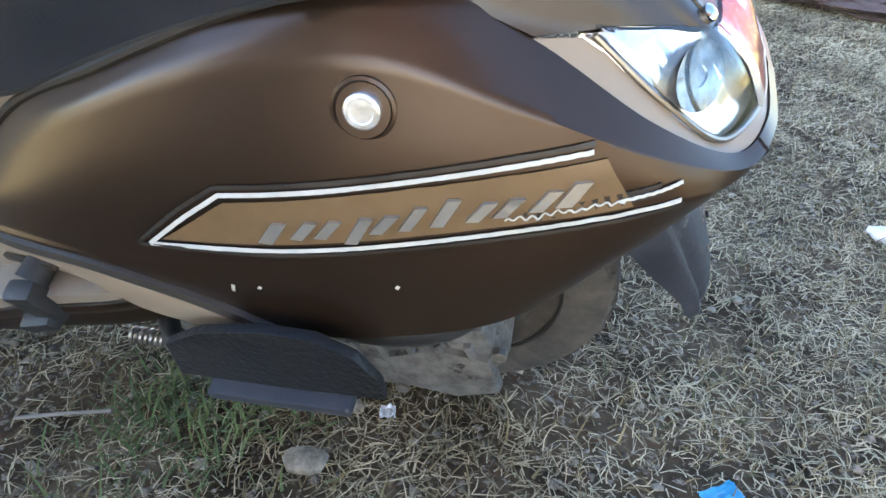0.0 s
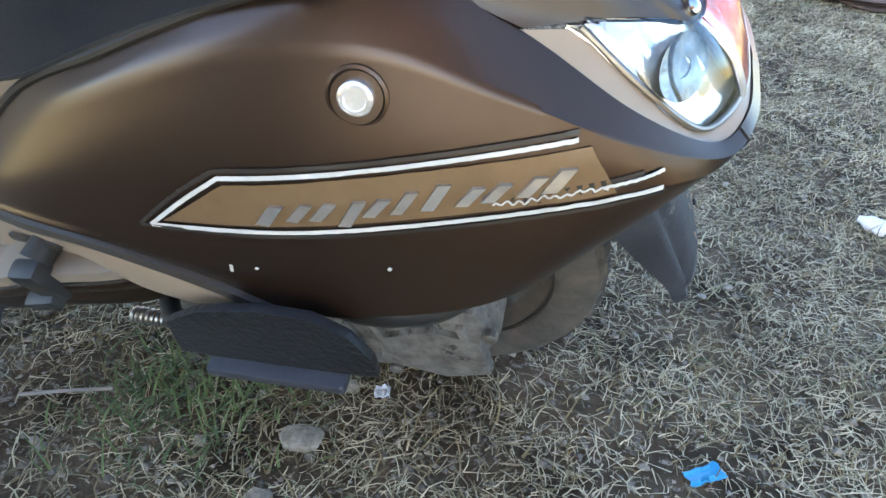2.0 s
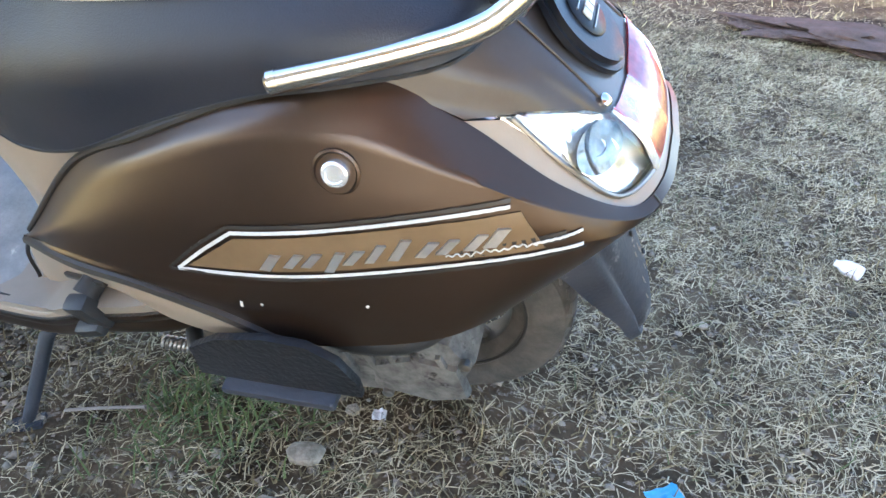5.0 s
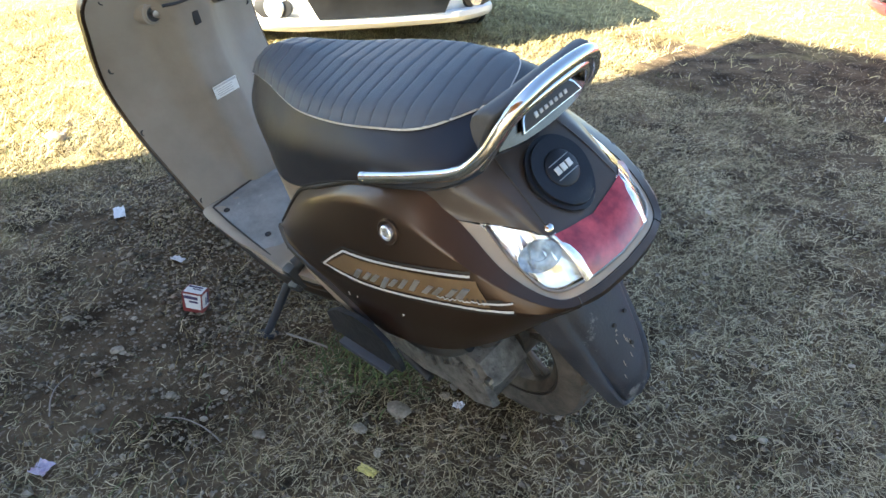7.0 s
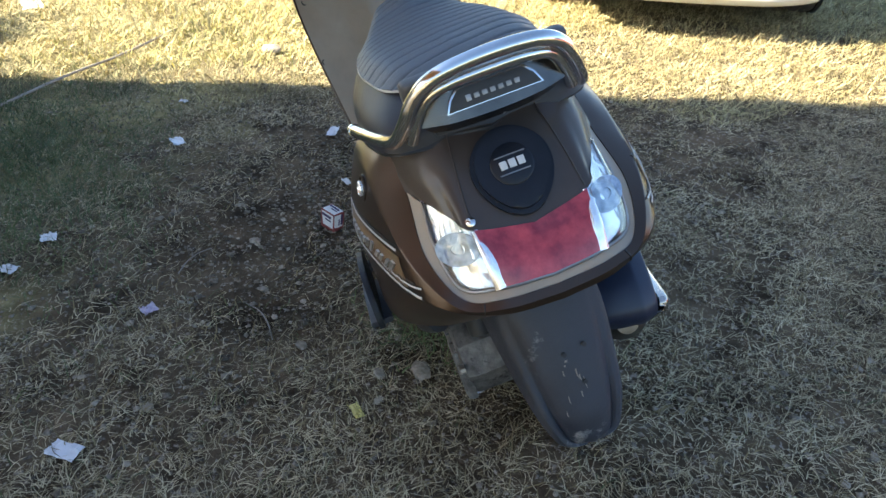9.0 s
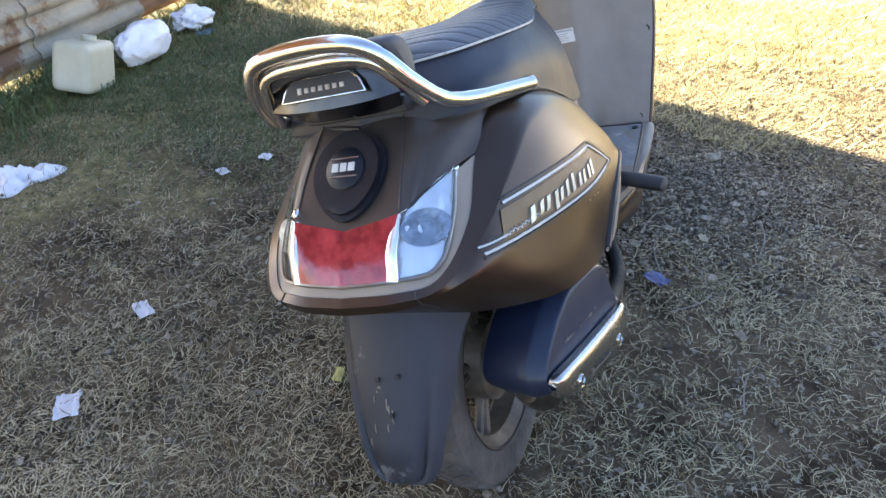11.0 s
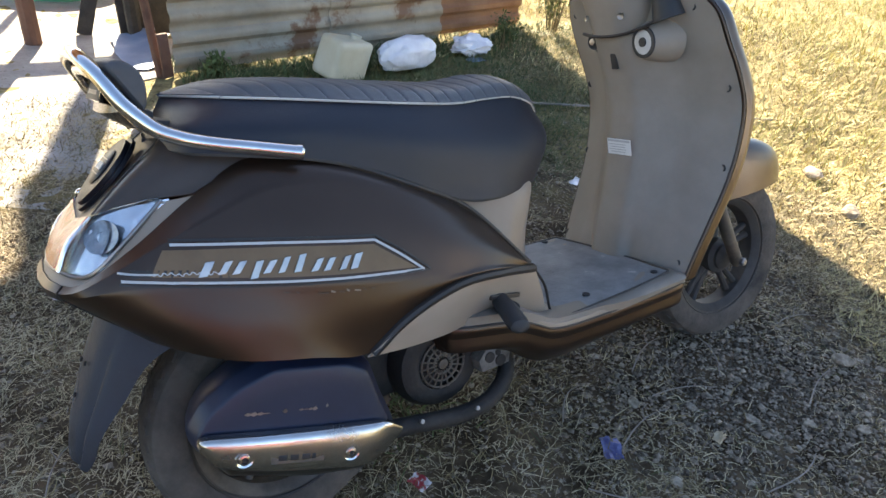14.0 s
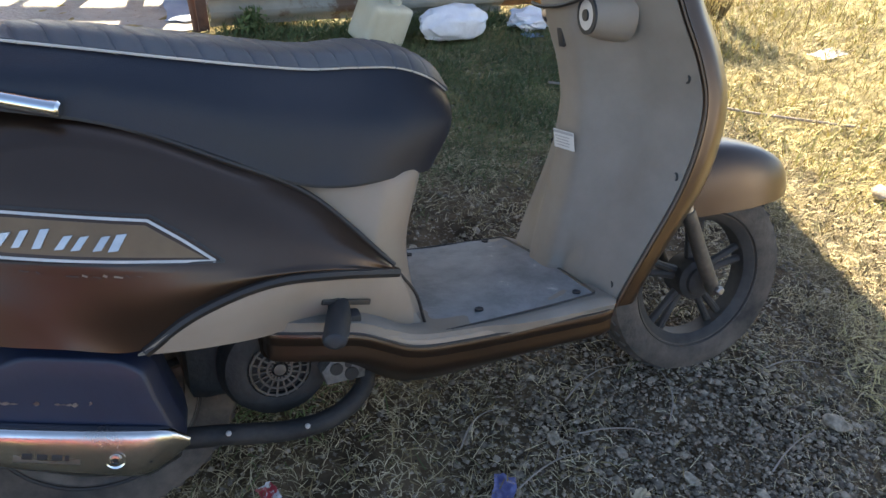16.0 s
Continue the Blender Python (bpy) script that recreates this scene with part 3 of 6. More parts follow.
# ---- parked cars ----
def car_shape(bm, length, width):
    """Body of a hatchback along x, nose at x = 0, tail at -length."""
    sec = []
    for x, zl, zh, hw, tuck in ((0.03, 0.29, 0.50, 0.22, 0.80), (0.0, 0.23, 0.60, 0.48, 0.86), (-0.13, 0.20, 0.72, 0.70, 0.9), (-0.35, 0.19, 0.84, 0.845, 0.93), (-1.0, 0.19, 0.93, 0.85, 0.92),
                                (-1.25, 0.19, 0.97, 0.85, 0.9), (-1.9, 0.19, 1.46, 0.85, 0.66), (-2.9, 0.19, 1.5, 0.85, 0.66), (-3.5, 0.22, 1.4, 0.84, 0.68), (-3.78, 0.3, 0.95, 0.8, 0.85), (-3.85, 0.36, 0.7, 0.74, 0.85)):
        x *= length / 3.85
        hw *= width / 1.7
        mid = min(zh, 0.9)
        ring = [(x, -hw * 0.86, zl), (x, -hw, zl + 0.12), (x, -hw, (zl + mid) / 2), (x, -hw * 0.97, mid * 0.98), (x, -hw * tuck, zh - 0.05), (x, -hw * tuck * 0.85, zh), (x, 0, zh + 0.02)]
        ring += [(a, -b, c) for a, b, c in ring[-2::-1]]
        sec.append(ring)
    g = loft([[s[k] for s in sec] for k in range(13)], 60, 49)
    shell(bm, g)
    bmesh.ops.holes_fill(bm, edges=[e for e in bm.edges if e.is_boundary])
    return bm


def wheel_parts(parent, at, radius, width, tyre_mat, rim_mat, side):
    m = Matrix.Translation(at) @ Matrix.Rotation(radians(-90 * side), 4, "X")
    bm = BM()
    revolve(bm, [(radius * 0.66, -width / 2), (radius * 0.9, -width / 2), (radius, -width * 0.3), (radius, width * 0.3), (radius * 0.9, width / 2), (radius * 0.66, width / 2), (radius * 0.66, -width / 2)], 36, m)
    tyre = part("wheel", bm, tyre_mat, parent)
    bm = BM()
    revolve(bm, [(0, width * 0.40), (radius * 0.16, width * 0.40), (radius * 0.2, width * 0.30), (radius * 0.52, width * 0.34), (radius * 0.60, width * 0.2), (radius * 0.66, width * 0.47), (radius * 0.68, width * 0.46), (radius * 0.68, -width * 0.46)], 32, m)
    rim = part("rim", bm, rim_mat, tyre, "pressed steel rim")
    for k in range(8):
        a = 2 * math.pi * k / 8
        bm = BM()
        revolve(bm, [(.020, 0), (.020, .004), (0, .004)], 10, m @ Matrix.Translation((radius * .42 * math.cos(a), radius * .42 * math.sin(a), width * .325)))
        part("rim_hole", bm, CAR_DARK, rim)


def hatchback(m, paint, label):
    car = thing("car", m, label, "car", "parked cars")
    part("body", car_shape(BM(), 3.85, 1.7), paint, car)
    def bumper(y, z, out):
        """A point off the bumper's rounded front."""
        return (float(np.interp(abs(y), (0, .3, .48, .60, .70, .80), (.03, .022, .0, -.055, -.125, -.25))) + out, y, z)

    ys = np.linspace(-0.43, 0.43, 41)
    g = np.array([[bumper(y * (.86 + .14 * h), z0 + (z1 - z0) * h, o) for y in ys] for h, z0, z1, o in ((0, .25, .37, .014), (.5, .25, .37, .008), (1, .25, .37, .014))])
    grille = part("grille", shell(BM(), g, .03, flip=True), CAR_DARK, car, "black lower bumper grille")
    for k in range(4):
        bm = BM()
        tube(bm, [bumper(y, .268 + .027 * k + .012 * (abs(y) / .5) ** 2, .014) for y in np.linspace(-.38, .38, 21)], .0075 if k == 2 else .0045, 6)
        part("grille_bar", bm, STEEL if k == 2 else CAR_DARK, grille)
    for k in range(16):
        y = (-.37 + .022 * k) if k < 8 else (.37 - .022 * (k - 8))
        bm = BM()
        tube(bm, [bumper(y - .012, .262, .016), bumper(y + .012, .335, .016)], .0035, 5)
        part("grille_mesh", bm, STEEL, grille)
    g = np.array([[bumper(y * (1 + .06 * (h > 0)), z, o) for y in ys * 1.63] for h, (z, o) in enumerate(((.185, -.03), (.20, .015), (.225, .035), (.243, .034), (.25, .005)))])
    part("bumper_lip", shell(BM(), g, .01, flip=True), paint, car, "white lower bumper lip")
    for s in (1, -1):
        bm = BM()
        prism(bm, [(0.115 * math.cos(a), 0.075 * math.sin(a)) for a in np.linspace(0, 2 * math.pi, 20)[:-1]], 0.03, frame_of((-0.085, 0.60 * s, 0.315), (1, 0.55 * s, 0.1)), 0.004)
        fog = part("fog_lamp_surround", bm, CAR_DARK, car)
        bm = BM()
        revolve(bm, [(0.06, 0), (0.06, 0.02), (0.05, 0.028), (0.03, 0.030), (0, 0.028)], 20, frame_of((-0.062, 0.60 * s, 0.315), (1, 0.55 * s, 0.1)))
        part("fog_lamp", bm, REFLECTOR, fog)
        bm = BM()
        block(bm, (0.3, 0.22, 0.14), pose(-0.30, 0.64 * s, 0.68, 0, -20, -28 * s), 0.04, 3)
        part("headlight", bm, CAR_GLASS, car)
        bm = BM()
        shell(bm, np.array([[(x, s * (0.853 - 0.2 * h), 0.95 + 0.38 * h) for x in np.linspace(-1.45 - 0.3 * h, -3.3 + 0.1 * h, 8)] for h in (0, 0.5, 1)]), 0.01)
        part("side_window", bm, CAR_GLASS, car)
        for x in (-0.75, -3.1):
            wheel_parts(car, (x, 0.775 * s, 0.285), 0.285, 0.18, RUBBER, STEEL, s)
            bm = BM()
            revolve(bm, [(0.27, -.012), (0.305, -.012), (0.305, 0.006), (0.27, 0.006), (0.27, -.012)], 32, Matrix.Translation((x, 0.848 * s, 0.30)) @ Matrix.Rotation(radians(90), 4, "X"))
            part("wheel_arch", bm, CAR_DARK, car)
    bm = BM()
    block(bm, (0.012, 0.5, 0.11), pose(0.05, 0, 0.432, 0, -4, 0), 0.004)
    plate = part("number_plate", bm, PAPER, car, "white number plate")
    for y, w in ((-0.17, 0.09), (-0.03, 0.08), (0.14, 0.16)):
        bm = BM()
        block(bm, (0.004, w, 0.06), pose(0.0575, y, 0.432, 0, -4, 0))
        part("plate_bar", bm, CAR_DARK, plate)
    bm = BM()
    block(bm, (3.3, 1.45, 0.06), pose(-1.9, 0, 0.2), 0.02)
    part("underbody", bm, CAR_DARK, car)
    return car


hatchback(pose(2.47, -1.69, 0, 0, 0, 153), CAR_WHITE, "white hatchback parked on the sunlit grass, front bumper with black grille")
hatchback(pose(0.64, -4.88, 0, 0, 0, 2), CAR_RED, "maroon hatchback parked sideways in the sun")

# ---- scooter ----
scooter = thing("scooter", LEAN, "walnut-brown scooter with tan inner panels leaning on its side stand", "scooter")

# side panels and tail: lower edge, waist, shoulder and upper edge of one half
EDGE_LOW = [(-0.232, 0, .503), (-0.228, .085, .501), (-0.202, .158, .487), (-0.114, .226, .455), (-.002, .250, .431), (.092, .245, .408), (.162, .249, .453), (.261, .244, .479), (.362, .225, .470), (.478, .180, .440)]
WAIST = [(-0.316, 0, .558), (-0.307, .080, .560), (-0.276, .145, .570), (-0.222, .186, .577), (-0.105, .222, .563), (.04, .250, .540), (.165, .2535, .514), (.268, .245, .497), (.364, .224, .482), (.480, .181, .442)]
CREASE = [(-0.318, 0, .571), (-0.310, .081, .573), (-0.278, .141, .578), (-0.196, .182, .618), (-0.105, .194, .657), (-.010, .198, .686), (.098, .203, .674), (.232, .204, .618), (.359, .189, .542), (.481, .179, .443)]
EDGE_TOP = [(-0.309, 0, .581), (-0.301, .080, .582), (-0.271, .130, .584), (-0.201, .157, .627), (-0.108, .149, .683), (-0.02, .156, .724), (.098, .177, .698), (.224, .181, .642), (.352, .167, .572), (.478, .175, .444)]
BELLY = [((a + d) / 2, (b + e) / 2 + .004 * (b > 0), (c + f) / 2) for (a, b, c), (d, e, f) in zip(EDGE_LOW, WAIST)]
SWELL = [((a + d) / 2, (b + e) / 2 + .005 * min(1, max(0, k - 2) / 3), (c + f) / 2) for k, ((a, b, c), (d, e, f)) in enumerate(zip(WAIST, CREASE))]
BROW = [((a + d) / 2, (b + e) / 2 + .004 * min(1, max(0, k - 3) / 3) * (k < 8), (c + f) / 2) for k, ((a, b, c), (d, e, f)) in enumerate(zip(CREASE, EDGE_TOP))]
SIDE = np.concatenate([loft([EDGE_LOW, BELLY, WAIST], 109, 15), loft([WAIST, SWELL, CREASE], 109, 22)[1:], loft([CREASE, BROW, EDGE_TOP], 109, 9)[1:]], 0)
SEAM = 17


def on_side(x, z, lift=0.002):
    """The point of the left panel at x, z, lifted off it."""
    pts = SIDE[:, SEAM:].reshape(-1, 3)
    d = (pts[:, 0] - x) ** 2 + (pts[:, 2] - z) ** 2
    k = np.argsort(d)[:5]
    w = 1 / (d[k] + 1e-8)
    return (x, float((pts[k, 1] * w).sum() / w.sum()) + lift, z)




def strip_on_side(bm, poly, width, s, lift, n=60, thick=0.0008):
    """A ribbon along a line in x, z laid on the panel."""
    line = curve(poly, n) if len(poly) > 2 else curve(poly, n)
    t = np.gradient(line, axis=0)
    t /= np.linalg.norm(t, axis=1, keepdims=True)
    nrm = np.stack([-t[:, 1], t[:, 0]], -1)
    g = np.array([[on_side(*(p + q * e * width / 2), lift) for p, q in zip(line, nrm)] for e in (-1, 1)])
    shell(bm, g if s > 0 else mirrored(g), thick, flip=s > 0)
    return bm


def patch_on_side(bm, low, high, s, lift, n=40, m=7):
    a, b = curve(low, n), curve(high, n)
    g = np.array([[on_side(*(p * (1 - t) + q * t), lift) for p, q in zip(a, b)] for t in np.linspace(0, 1, m)])
    shell(bm, g if s > 0 else mirrored(g), 0.0006, flip=s > 0)
    return bm


for s in (1, -1):
    half = SIDE[:, SEAM:] if s > 0 else mirrored(SIDE[:, SEAM:])
    panel = part("side_panel", shell(BM(), half, 0.004, flip=s > 0), PAINT, scooter)
    # bronze decal with its silver outline; the two sides are laid a little differently
    tip, bend, end_top, end_low = ((.188, .525), (.115, .583), (-.161, .6265), (-.231, .579)) if s > 0 else ((.199, .522), (.122, .585), (-.161, .630), (-.227, .591))
    mid_top, mid_low = ((bend[0] + end_top[0]) / 2, (bend[1] + end_top[1]) / 2 + .002), ((tip[0] + end_low[0]) / 2, (tip[1] + end_low[1]) / 2 + (.001 if s > 0 else -.003))
    shift = lambda p, dx, dz: (p[0] + dx, p[1] + dz)
    decal = part("decal", patch_on_side(BM(), [shift(tip, -.013, .006), shift(mid_low, 0, .006), shift(end_low, .035, .001)], [shift(bend, -.003, -.006), shift(mid_top, 0, -.006), shift(end_top, -.010, -.006)], s, 0.0014), GOLD, panel, "bronze decal strip")
    for line, w, mat in (([end_top, mid_top, bend], .0036, WHITE_LINE), ([bend, ((bend[0] + tip[0]) / 2 + .001, (bend[1] + tip[1]) / 2 + .001), tip], .0036, WHITE_LINE), ([tip, mid_low, end_low], .0036, WHITE_LINE),
                         ([shift(end_top, 0, .006), shift(mid_top, 0, .006), shift(bend, .003, .006)], .0034, DARK_LINE), ([shift(bend, .003, .006), ((bend[0] + tip[0]) / 2 + .008, (bend[1] + tip[1]) / 2 + .005), shift(tip, .012, -.002)], .0034, DARK_LINE),
                         ([shift(tip, .012, -.003), shift(mid_low, 0, -.0055), shift(end_low, -.003, -.0045)], .0034, DARK_LINE)):
        part("pinstripe", strip_on_side(BM(), line, w, s, 0.0026), mat, decal)
    # raised chrome emblem shapes, slanted, and the small pale script bar
    xs = [(.098, .012, -.003), (.074, .010, .0), (.056, .010, .0), (.034, .010, -.007), (.016, .010, .0), (-.004, .009, .004), (-.026, .010, .007), (-.050, .010, .0), (-.068, .010, .0), (-.092, .010, .001), (-.110, .012, .004)]
    for k, (x, w, drop) in enumerate(xs):
        x = -.026 - x if s < 0 else x * 1.08 - .033
        zc = (.574 if s < 0 else .571) - .155 * x
        bm = BM()
        lo, hi = zc - .0078 + min(drop, 0), zc + .0078 + max(drop, 0)
        sl = -.013 if s > 0 else .013
        for e0, e1, f0, f1 in ((-.5, .5, 0, 1),):
            g = np.array([[on_side(x + e * w + sl * (f - .5), lo + (hi - lo) * f, 0.0055) for e in (e0, e1)] for f in np.linspace(f0, f1, 4)])
            shell(bm, g if s > 0 else mirrored(g), 0.004, flip=s > 0)
        part("emblem_shape", bm, EMBLEM, panel, "chrome emblem shape")
    # small pale script mark: a dark backing, a looped ribbon and its long tail
    zs = .5765 if s > 0 else .584
    slope = lambda x: zs - .145 * (x + .112)
    part("script_back", strip_on_side(BM(), [(-.095, slope(-.095) - .002), (-.16, slope(-.16)), (-.214, slope(-.214))], .010, s, 0.0016), DARK_LINE, panel)
    loops = [(-.104 - .085 * k / 36, slope(-.104 - .085 * k / 36) + .0017 * math.sin(k * 1.7) + .001 * math.sin(k * .5)) for k in range(37)]
    part("script_mark", strip_on_side(BM(), loops, .0014, s, 0.0036, 150), WHITE_LINE, panel, "pale script mark")
    part("script_tail", strip_on_side(BM(), [(-.185, slope(-.185)), (-.21, slope(-.21)), (-.229, slope(-.229) + .0005)], .0026, s, 0.0036, 20), WHITE_LINE, panel)

# the left panel's seat lock
bx, by, bz = on_side(-.002, .657, 0.0)
fm = frame_of((bx, by, bz), (-0.05, .95, .30))
bm = BM()
revolve(bm, [(.0235, -.006), (.0235, .0012), (.021, .0022), (.0185, -.001), (.018, -.006), (.0235, -.006)], 36, fm)
lock = part("seat_lock", bm, PAINT, scooter)
bm = BM()
revolve(bm, [(.018, -.004), (0, -.004)], 24, fm)
part("lock_recess", bm, BLACK, lock)
bm = BM()
revolve(bm, [(.0132, -.004), (.0132, .006), (.011, .008), (.0088, .008), (.0078, .0065), (0, .0065)], 28, fm)
part("lock_barrel", bm, REFLECTOR, lock, "bright metal lock barrel")

tail = np.concatenate([mirrored(SIDE[:, SEAM:0:-1]), SIDE[:, :SEAM + 1]], 1)
for s in (1, -1):
    bm = BM()
    ln = SIDE[:, SEAM] + [-.0006, .0004, 0]
    tube(bm, ln if s > 0 else mirrored(ln), .0013, 6)
    part("tail_joint", bm, DARK_LINE, scooter)
part("tail_trim", shell(BM(), tail, 0.004, flip=True), PAINT, scooter)

# lamps: outer and inner rim of one half, from the middle outwards
LAMP_OUT = [(-0.299, 0, .5925), (-0.291, .073, .5945), (-0.258, .125, .592), (-0.205, .139, .634), (-0.150, .133, .679)]
LAMP_IN = [(-0.249, 0, .647), (-0.239, .083, .663), (-0.213, .101, .672), (-0.182, .117, .678), (-0.149, .132, .684)]


def bulge(a, b, out, nu=41, nv=9):
    g = loft([a, b], nu, nv)
    s = np.sin(np.linspace(0, np.pi, nv))[:, None, None]
    return g + s * np.array([-out * .8, 0, out * .5])


full_o, full_i = curve(LAMP_OUT, 81), curve(LAMP_IN, 81)
red_o = np.concatenate([mirrored(full_o[20:0:-1]), full_o[:21]])
red_i = np.concatenate([mirrored(full_i[20:0:-1]), full_i[:21]])
lamp_back = [np.concatenate([mirrored(full_o[:0:-1]), full_o]), np.concatenate([mirrored(full_i[:0:-1]), full_i])]
back_g = loft([lamp_back[0] + [0.010, 0, -0.004], lamp_back[1] + [0.010, 0, -0.004]], 40, 5)
back_g[1:-1, 1:-1] += rng.normal(0, .0010, back_g[1:-1, 1:-1].shape)
housing = part("lamp_housing", shell(BM(), back_g, 0.003), REFLECTOR, scooter, smooth=False)
part("tail_lamp", shell(BM(), bulge(red_o, red_i, .006), 0.003, flip=False), RED_LENS, scooter, "red tail lamp lens")
for s in (1, -1):
    o, i = full_o[21:].copy(), full_i[21:].copy()
    if s < 0:
        o, i = mirrored(o), mirrored(i)
    lens = part("indicator_lens", shell(BM(), bulge(o, i, .006), 0.002, flip=s < 0), CLEAR, scooter, "clear indicator lens")
    c = Vector((-0.231, .112 * s, .638))
    bm = BM()
    revolve(bm, [(0, -.003), (.011, -.003), (.0115, -.0012), (.030, -.0004), (.036, .0)], 24, frame_of(c + Vector((-.002, 0, .001)), (-.75, .45 * s, .5)) @ Matrix.Diagonal((.95, .68, 1, 1)))
    part("lamp_bowl", bm, BOWL, lens, smooth=False)
    # pale rib between red and clear
    bm = BM()
    rib = curve([full_o[20], (full_o[20] + full_i[20]) / 2 + np.array([-.007, 0, .004]), full_i[20]], 8)
    tube(bm, rib if s > 0 else mirrored(rib), [.011, .005], 10, flat=.4)
    part("lamp_rib", bm, REFLECTOR, lens)
rim = np.concatenate([mirrored(full_o[:0:-1]), full_o])
bm = BM()
tube(bm, rim + [-0.001, 0, 0.0], 0.003, 8)
part("lamp_gasket", bm, STEEL, scooter)
edge_o, edge_t = np.array(LAMP_OUT) + [0.002, 0, -.002], np.array(EDGE_TOP[:5]) + [0.002, 0, -0.001]
half = loft([edge_o, edge_t], 60, 4)
seat_g = np.concatenate([mirrored(half[:, :0:-1]), half], 1)
part("lamp_border", shell(BM(), seat_g, 0.003), BEIGE, scooter, "grey-beige lamp border")

# tail cover with the fuel cap
COVER_TOP = [(-0.115, 0, .765), (-0.112, .06, .764), (-0.10, .102, .757), (-0.07, .132, .743), (-0.02, .153, .7265)]
COVER_MID = [(-0.187, 0, .706), (-0.182, .078, .712), (-0.158, .108, .714), (-0.125, .131, .712), (-0.066, .152, .705)]
COVER_LOW = LAMP_IN[:3] + [(-0.178, .120, .681), (-0.110, .150, .685)]
half = loft([COVER_LOW, COVER_MID, COVER_TOP], 41, 25)
cov = np.concatenate([mirrored(half[:, :0:-1]), half], 1)
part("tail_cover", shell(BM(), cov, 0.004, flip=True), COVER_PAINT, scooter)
for s in (1, -1):
    bm = BM()
    ln = curve([(-0.236, .083 * s, .668), (-0.183, .077 * s, .7145), (-0.118, .066 * s, .764)], 12)
    tube(bm, ln + [.0012, 0, -.0012], [.0016, .0010], 8)
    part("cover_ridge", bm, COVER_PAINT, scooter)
cap_m = frame_of((-0.190, .001, .709), (-.70, 0, .71))
drop = [(.052 * math.cos(a), .053 * math.sin(a) - (.012 * max(0, -math.sin(a)) ** 3)) for a in np.linspace(0, 2 * math.pi, 41)[:-1]]
bm = BM()
prism(bm, [(x * 1.12, y * 1.12) for x, y in drop], .006, cap_m, .002)
cap = part("fuel_cap", bm, CAP_BLACK, scooter, "round black fuel cap")
bm = BM()
prism(bm, [(x, y) for x, y in drop], .013, cap_m, .005)
part("cap_cover", bm, CAP_BLACK, cap)
bm = BM()
revolve(bm, [(.0305, .0115), (.0305, .0145), (.028, .0165), (0, .0175)], 36, cap_m)
disc = part("cap_disc", bm, CAP_BLACK, cap)
for x in (-.013, 0, .013):
    bm = BM()
    block(bm, (.010, .012, .002), cap_m @ pose(x, 0, .0182) @ Matrix.Shear("XZ", 4, (0, 0)), .0005)
    part("cap_emblem", bm, WHITE_LINE, disc, "pale emblem shape")
for y in (-.013, .013):
    bm = BM()
    block(bm, (.044, .0015, .002), cap_m @ pose(0, y, .0173))
    part("cap_line", bm, STEEL, disc)
bm = BM()
revolve(bm, [(.007, -.006), (.007, .002), (.004, .0045), (0, .005)], 16, frame_of((-0.2315, .083, .673), (-.6, .2, .75)))
part("cover_screw", bm, CHROME, scooter, "chrome cover screw")

# grab rail, its plate and the pad
RAIL = [(.050, .190, .735), (-.018, .171, .747), (-.073, .156, .759), (-.112, .146, .770), (-.142, .136, .785), (-.173, .121, .817), (-.194, .101, .854), (-.207, .074, .876), (-.210, .03, .884)]
SAG = (.0085, .0082, .008, .007, .006, .003, 0, 0, 0)  # bent down a little on the right
RAIL_R = [(x - .011 * (k == 0), -y - .7 * d * (k < 3), z - d) for k, ((x, y, z), d) in enumerate(zip(RAIL, SAG))]
rail_path = curve(RAIL + RAIL_R[::-1], 110)
bm = BM()
tube(bm, rail_path, 0.0108, 16)
rail = part("grab_rail", bm, CHROME, scooter, "chrome grab rail")
for s in (1, -1):
    bm = BM()
    end = Vector(RAIL[0] if s > 0 else RAIL_R[0])
    way = (end - Vector(RAIL[1] if s > 0 else RAIL_R[1])).normalized()
    tube(bm, [end - way * .006, end + way * .002, end + way * .0055], [.0116, .0116, .0085], 16)
    part("rail_end_cap", bm, CHROME, rail)
bm = BM()
inner = curve([(-.150, .118, .778), (-.172, .104, .815), (-.190, .084, .848), (-.199, .05, .860), (-.200, 0, .862), (-.199, -.05, .860), (-.190, -.084, .848), (-.172, -.104, .815), (-.150, -.118, .778)], 60)
tube(bm, inner, 0.009, 12)
part("inner_hoop", bm, CHROME, rail)
bm = BM()
pl_lo = [(-.150, .085, .778), (-.155, .05, .774), (-.156, 0, .773), (-.155, -.05, .774), (-.150, -.085, .778)]
pl_mid = [(-.176, .102, .803), (-.189, .06, .801), (-.193, 0, .800), (-.189, -.06, .801), (-.176, -.102, .803)]
pl_hi = [(-.164, .088, .846), (-.171, .05, .853), (-.172, 0, .855), (-.171, -.05, .853), (-.164, -.088, .846)]
face = loft([pl_mid, pl_hi], 30, 8)
shell(bm, np.concatenate([loft([pl_lo, pl_mid], 30, 4)[:-1], face], 0), 0.004)
plate = part("rail_plate", bm, PLATE, rail, "polished dark plate behind the badge")
pm = frame_of((-.1845, 0, .826), (-.92, 0, .387))
hexo = [(-.068, -.013), (-.060, .004), (-.047, .017), (.047, .017), (.060, .004), (.068, -.013)]
bm = BM()
prism(bm, hexo, .006, pm, .002)
bd = part("badge", bm, CHROME, rail)
bm = BM()
prism(bm, [(x * .95, y * .86 - .0003) for x, y in hexo], .0068, pm, .0005)
part("badge_field", bm, BLACK, bd)
